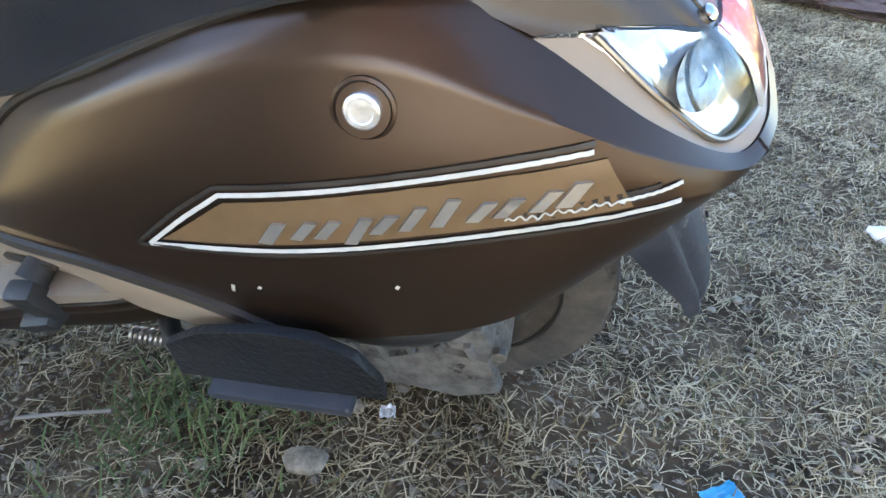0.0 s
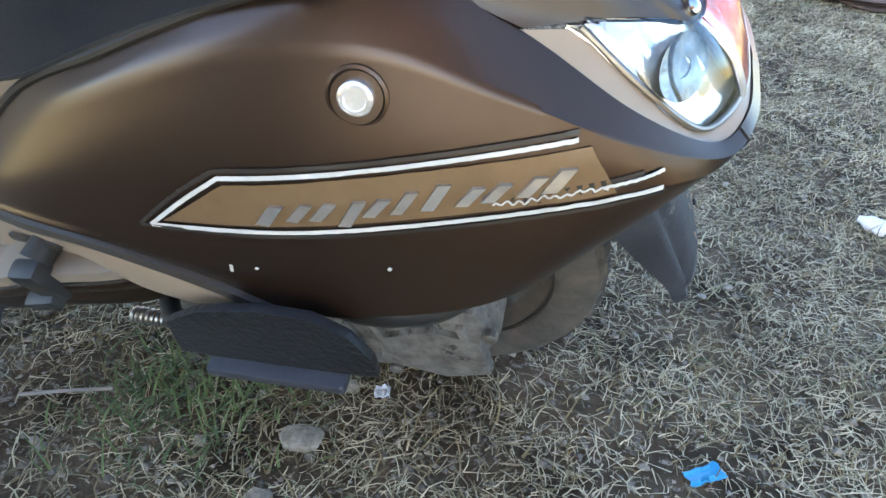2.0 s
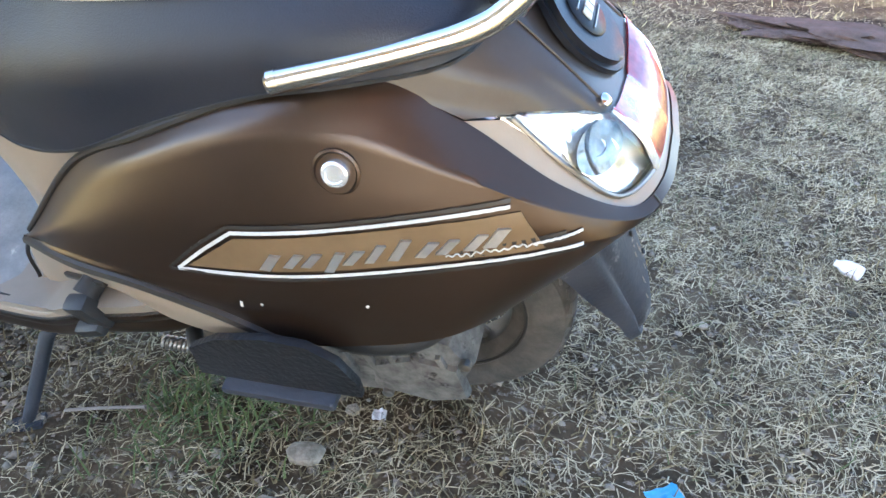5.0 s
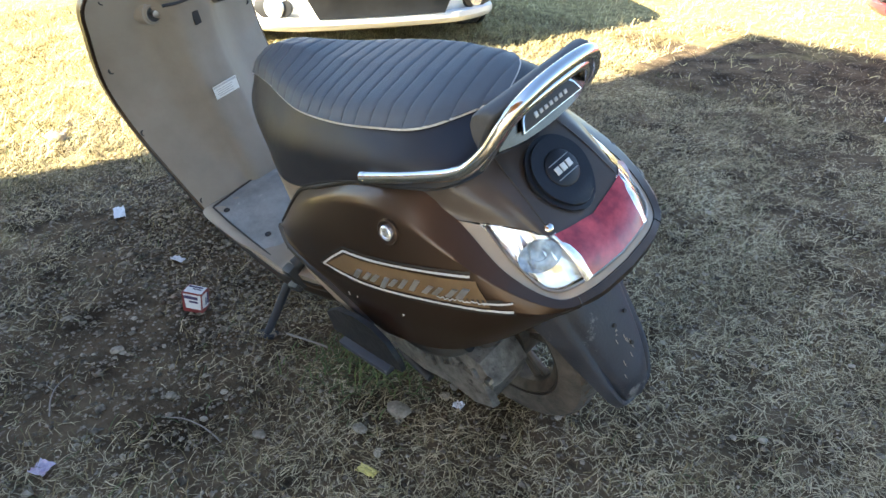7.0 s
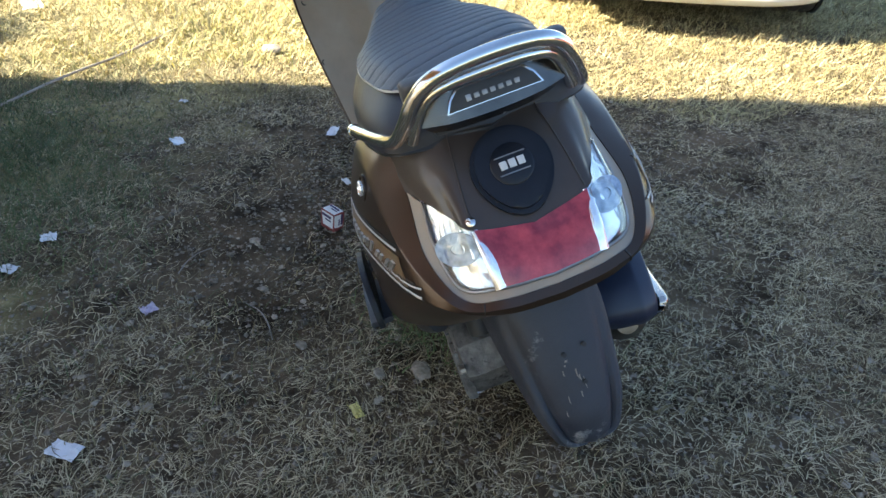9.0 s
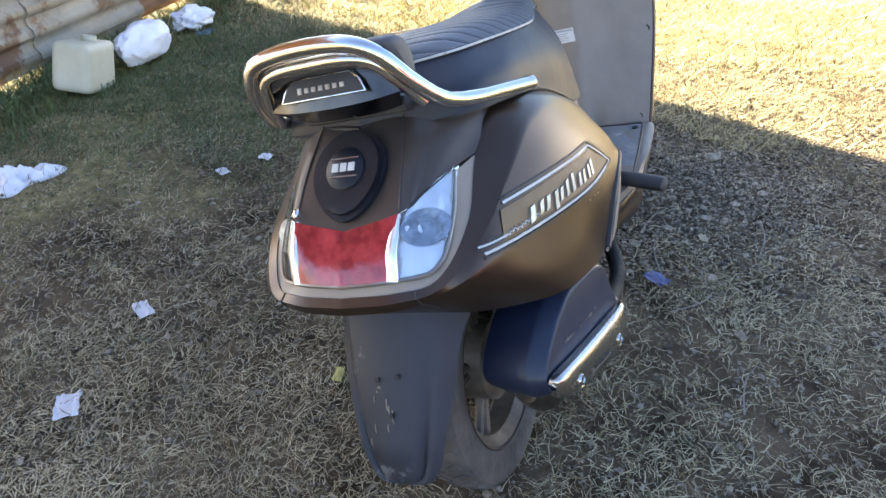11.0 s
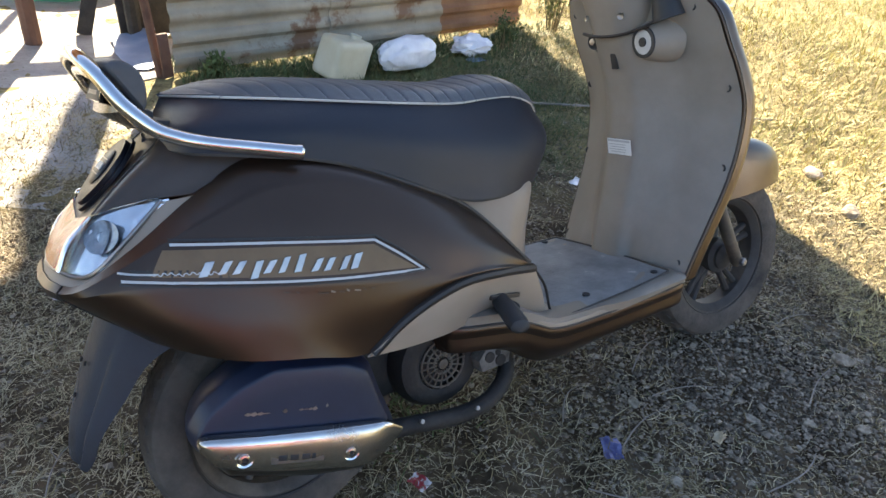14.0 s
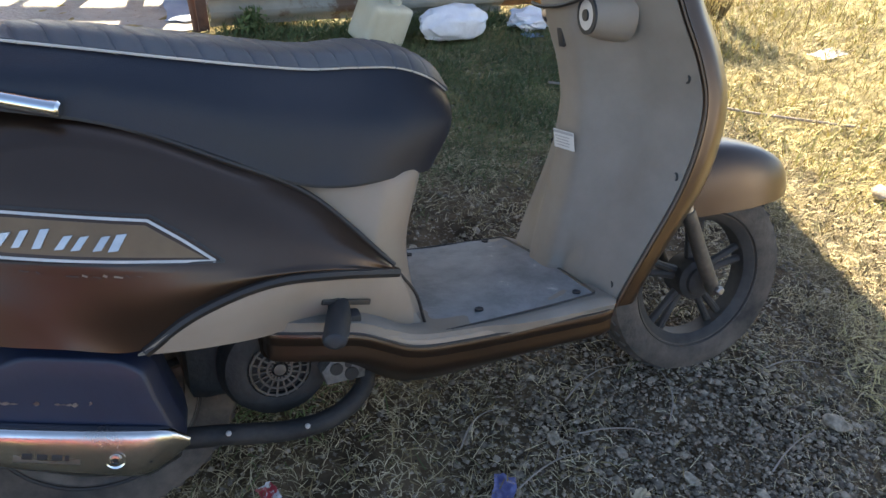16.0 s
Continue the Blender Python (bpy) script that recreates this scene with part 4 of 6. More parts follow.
for k in range(7):
    bm = BM()
    block(bm, (.0070, .0062 if k else .0085, .0018), pm @ pose(-.034 + k * .0112, 0, .0070) @ Matrix.Shear("XY", 4, (0, 0)), .0004)
    part("badge_shape", bm, STEEL, bd)
bm = BM()
pad_ring = curve([(-.152, .801), (-.176, .842), (-.189, .867), (-.184, .874), (-.166, .873), (-.150, .861), (-.143, .840), (-.145, .815), (-.152, .801)], 33)[:-1]
pad = []
for y, k in ((-.1145, .4), (-.114, .78), (-.111, .93), (-.104, .99), (-.08, 1.01), (0, 1.03), (.08, 1.01), (.104, .99), (.111, .93), (.114, .78), (.1145, .4)):
    pad.append([bm.verts.new((-.160 + (x + .160) * k + .008 * (abs(y) / .12) ** 3, y, .850 + (z - .850) * k - .004 * (abs(y) / .12) ** 2)) for x, z in pad_ring])
for a, b in zip(pad, pad[1:]):
    for q in range(32):
        bm.faces.new((a[q], a[(q + 1) % 32], b[(q + 1) % 32], b[q]))
bm.faces.new(pad[0])
bm.faces.new(pad[-1][::-1])
part("back_pad", bm, PAD_VINYL, scooter, "black padded backrest")
bm = BM()
block(bm, (.10, .17, .024), pose(-.092, 0, .767, 0, 12, 0), .008)
block(bm, (.022, .13, .03), pose(-.138, 0, .786, 0, 20, 0), .008)
part("rail_bracket", bm, BLACK, scooter)

# seat
S_TOP = [(-0.100, 0, .8125), (-.01, 0, .824), (.08, 0, .8195), (.175, 0, .809), (.285, 0, .795), (.38, 0, .785), (.468, 0, .790), (.546, 0, .779), (.612, 0, .746), (.646, 0, .7015)]
S_SHO = [(-0.1005, 0.0, 0.812), (-0.02, 0.075, 0.82), (0.07, 0.097, 0.815), (0.168, 0.104, 0.802), (0.282, 0.098, 0.786), (0.376, 0.08, 0.776), (0.463, 0.062, 0.774), (0.54, 0.045, 0.769), (0.604, 0.024, 0.739), (0.646, 0, 0.701)]
S_PIP = [(-0.101, 0, .8115), (-.038, .110, .807), (.06, .138, .795), (.161, .145, .781), (.278, .135, .765), (.373, .110, .754), (.458, .085, .752), (.533, .067, .747), (.596, .045, .727), (.646, 0, .700)]
S_MID = [(-0.122, 0, .777), (-.100, .128, .774), (.0, .168, .768), (.12, .175, .745), (.25, .171, .712), (.37, .155, .685), (.47, .128, .672), (.56, .098, .664), (.628, .060, .656), (.657, 0, .651)]
S_LOW = [(-0.134, 0, .742), (-.11, .138, .742), (-.022, .176, .729), (.088, .182, .705), (.208, .180, .658), (.329, .172, .600), (.42, .160, .584), (.515, .118, .583), (.585, .069, .576), (.614, 0, .570)]
top = loft([S_TOP, S_SHO, S_PIP], 300, 22)
wave = (top[..., 0] + 0.30 * top[..., 1]) / 0.036
edge = np.clip((0.5 - np.abs((wave % 1) - 0.5)) / 0.12, 0, 1)
fade = np.clip((np.linspace(1, 0, 22)[:, None] + 0.12) * 8, 0, 1) * np.clip((0.60 - top[..., 0]) / 0.02, 0, 1)
left = top.copy()
left[..., 2] -= 0.0045 * (1 - np.sqrt(edge)) * fade
right = mirrored(top)
wave_r = (right[..., 0] + 0.30 * right[..., 1]) / 0.036
edge_r = np.clip((0.5 - np.abs((wave_r % 1) - 0.5)) / 0.12, 0, 1)
right[..., 2] -= 0.0045 * (1 - np.sqrt(edge_r)) * fade
quilt = np.concatenate([right[::-1], left[1:]], 0)
seat = part("seat", shell(BM(), quilt, 0.006, flip=True), QUILT, scooter, "grey quilted seat top")
for s in (1, -1):
    g = loft([S_PIP, S_MID, S_LOW], 90, 20)
    part("seat_side", shell(BM(), g if s > 0 else mirrored(g), 0.005, flip=s < 0), VINYL, seat, "black vinyl seat side")
    bm = BM()
    ln = curve(S_PIP, 90) + [0, .002, .0022]
    tube(bm, ln if s > 0 else mirrored(ln), 0.0021, 6)
    part("piping", bm, PIPING, seat, "white piping")
bm = BM()
g = loft([S_LOW, [(x, y * .6, z + .01) for x, y, z in S_LOW]], 40, 4)
shell(bm, g, .004)
shell(bm, mirrored(g), .004)
part("seat_base", bm, BLACK, seat)

# tan body under the seat
FAS = []
for z, xf, hw, xb in ((.60, .565, .110, .20), (.58, .582, .126, .20), (.54, .572, .133, .20), (.47, .552, .142, .24), (.40, .552, .150, .36), (.34, .566, .160, .42), (.285, .598, .170, .44)):
    FAS.append([(xb, hw + .01, z), ((xf + xb) / 2 + .03, hw + .006, z), (xf - .085, hw, z), (xf - .028, hw * .74, z), (xf, 0, z), (xf - .028, -hw * .74, z), (xf - .085, -hw, z), ((xf + xb) / 2 + .03, -hw - .006, z), (xb, -hw - .01, z)])
part("underseat_body", shell(BM(), loft(FAS, 60, 30), 0.005), BEIGE, scooter, "tan body below the seat")
for s in (1, -1):
    lo = [(.086, .246, .404), (.16, .244, .397), (.25, .232, .392), (.34, .207, .392), (.43, .184, .36), (.50, .168, .31)]
    md = [(.11, .250, .415), (.18, .250, .435), (.27, .243, .445), (.35, .222, .443), (.43, .197, .415), (.507, .174, .36)]
    hi = [(.095, .250, .410), (.165, .252, .450), (.262, .245, .476), (.362, .223, .467), (.43, .199, .454), (.484, .177, .436)]
    g = loft([lo, md, hi], 50, 14)
    part("lower_side_cover", shell(BM(), g if s > 0 else mirrored(g), 0.004, flip=s < 0), BEIGE, scooter, "beige lower side cover")

# floorboard with its raised mat, brown edge and the rear foot wings
fl_out = [(.257, .190), (.266, .214), (.30, .227), (.35, .235), (.40, .238), (.44, .236), (.483, .230), (.54, .225), (.65, .217), (.76, .209), (.87, .202), (.905, .196)]
fl_z = [.394, .394, .391, .385, .375, .356, .334, .323, .316, .312, .309, .310]
MAT_X, MAT_Z = (.25, .44, .503, .62, .74, .91), (.393, .36, .330, .330, .331, .336)


def mat_z(x):
    return float(np.interp(x, MAT_X, MAT_Z))


def floor_band(f0, f1, dz0, dz1):
    a = [(x, y * f0, z + dz0) for (x, y), z in zip(fl_out, fl_z)]
    b = [(x, y * f1, z + dz1) for (x, y), z in zip(fl_out, fl_z)]
    return a, b


bm = BM()
a, b = floor_band(1, -1, 0, 0)
rise = [(x, y * .9, max(z - .002, mat_z(x) - .013) if .47 < x < .89 else z + .001) for (x, y), z in zip(fl_out, fl_z)]
shell(bm, loft([a, rise, [(x, 0, z) for x, y, z in rise], [(x, -y, z) for x, y, z in rise], b], 60, 25), .012)
part("floorboard", bm, TAN, scooter)
bm = BM()
mat_o = [(.503, .211), (.56, .207), (.65, .201), (.76, .194), (.868, .184)]
g = loft([[(x, y, mat_z(x)) for x, y in mat_o], [(x + .004, y * .6, mat_z(x) + .002) for x, y in mat_o], [(x + .004, 0, mat_z(x) + .003) for x, y in mat_o], [(x + .004, -y * .6, mat_z(x) + .002) for x, y in mat_o], [(x, -y, mat_z(x)) for x, y in mat_o]], 50, 41)
g[..., 2] += .0012 * np.sin(g[..., 0] * 37 + 3 * np.sin(g[..., 1] * 21)) * np.sin(g[..., 1] * 33 + 1)
shell(bm, g, .006, flip=True)
part("floor_mat", bm, MAT_TOP, scooter, "dusty grey-brown floor panel")
for s in (1, -1):
    a, b = floor_band(.985, 1.012, .004, -.005)
    g = loft([a, [(x, y + .005, z - .001) for x, y, z in a], b], 70, 8)
    part("floor_edge", shell(BM(), g if s > 0 else mirrored(g), .004, flip=s < 0), BEIGE, scooter, "tan edge strip")
    bm = BM()
    ln = curve([(x, y * 1.016, z - .0066) for (x, y), z in zip(fl_out, fl_z)], 70)
    tube(bm, ln if s > 0 else mirrored(ln), .0022, 6)
    part("edge_joint", bm, DARK_LINE, scooter)
    a, b = floor_band(1.012, .99, -.0075, -.031)
    g = loft([a, [(x, y * 1.004, z - .010) for x, y, z in a], b], 70, 8)
    part("sill", shell(BM(), g if s > 0 else mirrored(g), .004, flip=s < 0), PAINT, scooter)
    a, b = floor_band(.992, .72, -.029, -.075)
    b = [(x, y * .84, z - float(np.interp(x, (.25, .30, .355, .445, .6, .75, .87), (.034, .044, .070, .092, .086, .076, .052)))) for (x, y), z in zip(fl_out, fl_z)]
    g = loft([a, [(x, y * .98, z - .030) for x, y, z in a], b], 60, 10)
    part("belly_panel", shell(BM(), g if s > 0 else mirrored(g), .004, flip=s < 0), PAINT, scooter)
    bm = BM()
    if s > 0:
        tube(bm, [(.372, .205, .415), (.378, .232, .405)], [.015, .017], 10)
        block(bm, (.036, .026, .062), pose(.376, .240, .382, -14, 10, 0), .008)
        block(bm, (.046, .022, .020), pose(.384, .246, .352, -14, 20, 0), .006)
    else:
        tube(bm, [(.365, -.195, .415), (.368, -.215, .412)], .013, 10)
        tube(bm, [(.376, -.205, .411), (.362, -.250, .406), (.344, -.300, .401), (.340, -.312, .400), (.339, -.315, .400)], [.016, .019, .019, .017, .011], 12, flat=.75)
        block(bm, (.034, .024, .03), pose(.385, -.225, .388, 10, 0, 0), .006)
    part("pillion_footrest", bm, BLACK, scooter, "black folding footrest")
    bm = BM()
    prism(bm, [(.022 * math.cos(t), .008 * math.sin(t)) for t in np.linspace(0, 6.28, 17)[:-1]], .003, pose(.300, .205 * s, .3975))
    part("floor_slot", bm, BLACK, scooter)
    bm = BM()
    prism(bm, [(x, y * s) for x, y in ((.264, .170), (.266, .200), (.284, .216), (.34, .224), (.395, .226), (.415, .19), (.39, .165))][::s], .004, pose(0, 0, .4255, 0, 6, 0), .0015)
    part("step_pad", bm, MAT_TOP, scooter, "grey step pad")
bm = BM()
g = loft([[(x, .86 * y, z - .05) for (x, y), z in zip(fl_out, fl_z)], [(x, -.86 * y, z - .05) for (x, y), z in zip(fl_out, fl_z)]], 40, 8)
shell(bm, g, .004)
part("belly_bottom", bm, BLACK, scooter)

# leg shield: inner and outer shells
LS = [(.305, .855, 0, .868, .890, .910, .192), (.36, .863, 0, .885, .912, .934, .199), (.43, .880, 0, .920, .946, .969, .207), (.515, .900, 0, .955, .986, 1.011, .216), (.60, .915, 0, .975, 1.010, 1.036, .223),
      (.68, .919, 0, .982, 1.016, 1.042, .226), (.75, .905, 0, .968, .998, 1.022, .223), (.82, .880, 0, .945, .968, .988, .217), (.885, .868, 0, .915, .938, .958, .208), (.93, .872, 0, .895, .910, .926, .178)]
rows = []
for z, x0, x1, x2, x3, x4, hw in LS:
    r = [(x0, 0, z), (x0 + .002, .036, z), (x0 + .021, .062, z), (x2 + .004, hw * .5, z), (x3, hw * .78, z), (x4, hw, z)]
    rows.append([(x, -y, zz) for x, y, zz in r[:0:-1]] + r)
part("leg_shield_inner", shell(BM(), loft(rows, 90, 60), .004), TAN, scooter, "dusty tan inner leg shield")
NOSE = [1.02, 1.075, 1.14, 1.195, 1.215, 1.212, 1.19, 1.15, 1.10, 1.04]
rows = []
for (z, x0, x1, x2, x3, x4, hw), xn in zip(LS, NOSE):
    r = [(xn, 0, z), (xn - .012, .06, z), (x4 + (xn - x4) * .62, hw * .74, z), (x4 + .045, hw * .985, z), (x4 + .004, hw + .004, z)]
    rows.append([(x, -y, zz) for x, y, zz in r[:0:-1]] + r)
outer = part("leg_shield_outer", shell(BM(), loft(rows, 64, 60), .004, flip=True), PAINT, scooter)
for s in (1, -1):
    bm = BM()
    tube(bm, curve([(l[5] + .002, (l[6] + .003) * s, l[0]) for l in LS], 50), .0045, 8)
    part("shield_bead", bm, PAINT, scooter)
bm = BM()
g = loft([[(LS[-1][k], y * .178, .930) for k, y in ((1, 0), (1, .3), (3, .48), (4, .78), (5, 1))], [(1.04 - .05 * y, y * .15, .945) for y in (0, .3, .48, .78, 1)]], 16, 6)
shell(bm, g, .004)
shell(bm, mirrored(g), .004)
part("shield_top", bm, TAN, scooter)


def inner_x(y, z):
    zs = [l[0] for l in LS]
    cols = [np.interp(z, zs, [l[k] for l in LS]) for k in range(1, 6)]
    hw = np.interp(z, zs, [l[6] for l in LS])
    cols = [cols[0], cols[0] + .002, cols[0] + .021, cols[2] + .004, cols[3], cols[4]]
    return float(np.interp(abs(y), [0, .036, .062, hw * .5, hw * .78, hw], cols))


# screws, sticker, slot, ignition lock and bag hook
for y, z in ((-.207, .548), (.212, .546), (-.174, .3405), (.187, .3405), (-.205, .722), (.205, .722), (-.17, .895), (.17, .895), (0, .675)):
    bm = BM()
    fmx = frame_of((inner_x(y, z) + .001, y, z), (-1, -.25 * np.sign(y), 0))
    revolve(bm, [(.0085, 0), (.0085, .003), (.006, .0035), (.005, .001), (0, .001)], 14, fmx)
    part("shield_screw", bm, BLACK if y else STEEL, scooter)
sm = frame_of((inner_x(0, .592) - .011, -.004, .592), (-1, 0, -.14))
bm = BM()
block(bm, (.072, .038, .001), sm, .0003)
stick = part("sticker", bm, PAPER, scooter, "small white sticker with grey lines")
bm = BM()
block(bm, (.068, .005, .001), sm @ pose(0, .0145, .0007))
part("sticker_line", bm, PRINT, stick)
for k in range(4):
    bm = BM()
    block(bm, (.05 - .006 * (k % 2), .0018, .001), sm @ pose(-.004, .006 - .006 * k, .0007))
    part("sticker_line", bm, PRINT, stick)
bm = BM()
block(bm, (.018, .052, .006), frame_of((inner_x(0, .80) - .002, -.002, .797), (-1, 0, -.2)), .002)
part("hook_slot", bm, BLACK, scooter, "black hook slot")


def boss(y, z, r, out):
    x = inner_x(y, z)
    bm = BM()
    fmx = frame_of((x - out, y, z), (-1, -.1 * np.sign(y), -.05))
    revolve(bm, [(r * 1.75, -out - .03), (r * 1.45, -out * .6), (r * 1.22, -.006), (r * 1.12, 0), (r, 0)], 36, fmx)
    return fmx, bm


fmx, bm = boss(-.088, .829, .030, .040)
ign = part("ignition_lock", bm, TAN, scooter)
for prof, mat, nm in (([(.0335, -.004), (.0335, .004), (.026, .005), (.026, -.004)], BLACK, "lock_ring"), ([(.026, .002), (.026, .004), (0, .004)], WHITE_LINE, "lock_face"), ([(.010, .004), (.010, .007), (0, .007)], BLACK, "key_slot")):
    bm = BM()
    revolve(bm, prof, 30, fmx)
    part(nm, bm, mat, ign)
fmx, bm = boss(.082, .832, .018, .012)
hook = part("bag_hook", bm, TAN, scooter)
bm = BM()
revolve(bm, [(.018, 0), (.015, -.004), (0, -.004)], 20, fmx)
part("hook_recess", bm, BLACK, hook)
bm = BM()
revolve(bm, [(.008, -.004), (.008, .008), (0, .010)], 14, fmx)
part("hook_knob", bm, STEEL, hook)

# steering head cover, bars, grips, levers
rows = []
for z, xf, xb, hw in ((.845, .868, .93, .066), (.88, .860, .93, .080), (.93, .850, .93, .096), (.98, .838, .93, .120), (1.03, .825, .94, .160), (1.07, .83, .95, .19), (1.09, .86, .95, .17)):
    rows.append([(xb, -hw, z), (xf + .03, -hw * .92, z), (xf, -hw * .5, z), (xf - .004, 0, z), (xf, hw * .5, z), (xf + .03, hw * .92, z), (xb, hw, z)])
part("handlebar_cover", shell(BM(), loft(rows, 40, 24), .005), TAN, scooter, "tan handlebar cover")
rows = [[(x + .06 + .05 * (1 - abs(y) / .2), y, z) for x, y, z in ((r[0][0], -r[6][1], r[0][2]), (r[0][0], -.5 * r[6][1], r[0][2]), (r[0][0], 0, r[0][2]), (r[0][0], .5 * r[6][1], r[0][2]), (r[0][0], r[6][1], r[0][2]))] for r in rows]
part("headlamp_cover", shell(BM(), loft(rows, 30, 20), .005, flip=True), PAINT, scooter)
for s in (1, -1):
    bm = BM()
    tube(bm, [(.865, .17 * s, 1.035), (.84, .25 * s, 1.035), (.82, .345 * s, 1.03)], [.016, .017, .017], 14)
    grip = part("handle_grip", bm, BLACK, scooter, "black rubber grip")
    bm = BM()
    tube(bm, [(.815, .345 * s, 1.0295), (.812, .36 * s, 1.029)], [.018, .014], 14)
    part("grip_end", bm, STEEL, grip)
    bm = BM()
    tube(bm, curve([(.93, .16 * s, 1.03), (.91, .22 * s, 1.028), (.88, .33 * s, 1.02)], 10), [.008, .006], 8)
    part("brake_lever", bm, STEEL, scooter)
bm = BM()
tube(bm, curve([(.905, -.135, .875), (.900, -.125, .92), (.905, -.105, .965), (.91, -.08, 1.0)], 14), [.034, .026, .022, .020], 12)
part("steering_boot", bm, BLACK, scooter)

bm = BM()
tube(bm, curve([(.864, .072, .852), (.858, .03, .845), (.860, -.03, .845), (.870, -.085, .856), (.893, -.150, .884)], 24), .0038, 6)
part("head_joint", bm, DARK_LINE, scooter)
for y, z in ((-.050, .885), (.052, .885)):
    bm = BM()
    revolve(bm, [(.007, 0), (.007, .003), (.004, .001), (0, .001)], 14, frame_of((.8535, y, z), (-1, .35 * np.sign(y), -.1)))
    part("cover_screw", bm, STEEL, scooter)

# front wheel, fork, fender
AX_F = Vector((1.262, -.012, .246))


def cast_wheel(name, c, r, width, spokes, rim_r, rim_mat, drum):
    m = Matrix.Translation(c) @ Matrix.Rotation(radians(90), 4, "X")
    bm = BM()
    h = width / 2
    revolve(bm, [(rim_r, -h * .72), (rim_r + .018, -h * .95), (r - .03, -h), (r - .012, -h * .86), (r - .003, -h * .5), (r, 0), (r - .003, h * .5), (r - .012, h * .86), (r - .03, h), (rim_r + .018, h * .95), (rim_r, h * .72), (rim_r, -h * .72)], 72, m)
    tyre = part(name, bm, RUBBER, scooter, "dusty black tyre")
    for sd in (1, -1):
        bm = BM()
        tube(bm, [m @ Vector(((rim_r + .008) * math.cos(q), (rim_r + .008) * math.sin(q), sd * h * .80)) for q in np.linspace(0, 2 * math.pi, 61)[:-1]], .0035, 6, closed=True)
        part("bead_groove", bm, DARK_LINE, tyre)
    bm = BM()
    for k in range(44):
        a = 2 * math.pi * k / 44
        for sd in (1, -1):
            mm = m @ Matrix.Rotation(a + (.07 if sd > 0 else 0), 4, "Z") @ pose(r - .0042, 0, sd * h * .40, 0, -sd * 7, 0) @ pose(0, 0, 0, 28 * sd, 0, 0)
            block(bm, (.006, .017, h * .56), mm, .0)
    part("tread", bm, RUBBER, tyre)
    bm = BM()
    revolve(bm, [(rim_r - .016, -h * .45), (rim_r - .004, -h * .7), (rim_r + .006, -h * .78), (rim_r + .006, h * .78), (rim_r - .004, h * .7), (rim_r - .016, h * .45), (rim_r - .016, -h * .45)], 64, m)
    rm = part("rim", bm, rim_mat, tyre, "dark alloy rim")
    for k in range(spokes):
        a = 2 * math.pi * (k + .25) / spokes
        for off in (-.13, .13):
            bm = BM()
            p0 = m @ Vector((.032 * math.cos(a + off), .032 * math.sin(a + off), 0))
            p1 = m @ Vector(((rim_r - .01) * math.cos(a + off * .9), (rim_r - .01) * math.sin(a + off * .9), 0))
            tube(bm, [p0, (p0 + p1) / 2, p1], [.012, .0085, .010], 8)
            part("spoke", bm, rim_mat, tyre)
    bm = BM()
    revolve(bm, [(0, -.055), (.02, -.055), (.034, -.045), (.04, -.02), (.04, .02), (.034, .045), (.02, .055), (0, .055)], 28, m)
    part("hub", bm, rim_mat, tyre)
    bm = BM()
    revolve(bm, [(0, -.038), (drum - .012, -.038), (drum, -.03), (drum, .03), (drum - .012, .038), (0, .038)], 36, m)
    part("brake_drum", bm, rim_mat, tyre, "grimy brake drum")
    return tyre


STEER = Matrix.Translation(AX_F) @ Matrix.Rotation(radians(-4), 4, "Z") @ Matrix.Translation(-AX_F)  # turned a little to the right
cast_wheel("front_wheel", AX_F, .2335, .09, 5, .156, RIM_DARK, .048).matrix_local = STEER
for s in (1, -1):
    bm = BM()
    tube(bm, [(1.128, .076 * s - .012, .515), (1.164, .078 * s - .012, .435), (1.212, .080 * s - .012, .332)], .013, 14)
    leg = part("fork_leg", bm, STEEL, scooter)
    bm = BM()
    tube(bm, [(1.164, .078 * s - .012, .435), (1.212, .080 * s - .012, .332), (1.254, .082 * s - .012, .249), (1.262, .082 * s - .012, .236)], [.015, .0165, .0165, .013], 14)
    part("fork_slider", bm, RIM, leg)
    bm = BM()
    revolve(bm, [(.011, 0), (.011, .008), (.007, .011), (0, .011)], 6, frame_of((1.258, .097 * s - .012, .246), (0, s, 0), (0, 0, 1)))
    part("axle_nut", bm, STEEL, leg)
rows = []
for x, zc, zb, hw in ((1.12, .550, .418, .088), (1.20, .568, .419, .093), (1.27, .572, .420, .095), (1.34, .563, .422, .093), (1.40, .546, .425, .087), (1.45, .520, .428, .074), (1.487, .482, .432, .052), (1.508, .444, .435, .02)):
    h = zc - zb
    rows.append([(x, hw, zb), (x, hw * .97, zb + h * .55), (x, hw * .80, zb + h * .88), (x, hw * .42, zb + h * .985), (x, 0, zc), (x, -hw * .42, zb + h * .985), (x, -hw * .80, zb + h * .88), (x, -hw * .97, zb + h * .55), (x, -hw, zb)])
part("front_fender", shell(BM(), loft(rows, 44, 40), .003), PAINT, scooter)

# rear wheel and mudguard
AX_R = Vector((0, 0, .2335))
cast_wheel("rear_wheel", AX_R, .2335, .092, 5, .156, RIM, .075)
MUD = [(-.235, .525, -.13, .455, .097), (-.270, .460, -.200, .428, .092), (-.302, .392, -.246, .373, .083), (-.326, .332, -.288, .318, .071), (-.336, .294, -.302, .283, .060), (-.340, .273, -.312, .264, .050), (-.340, .264, -.318, .257, .036), (-.339, .260, -.322, .255, .012)]
rows = []
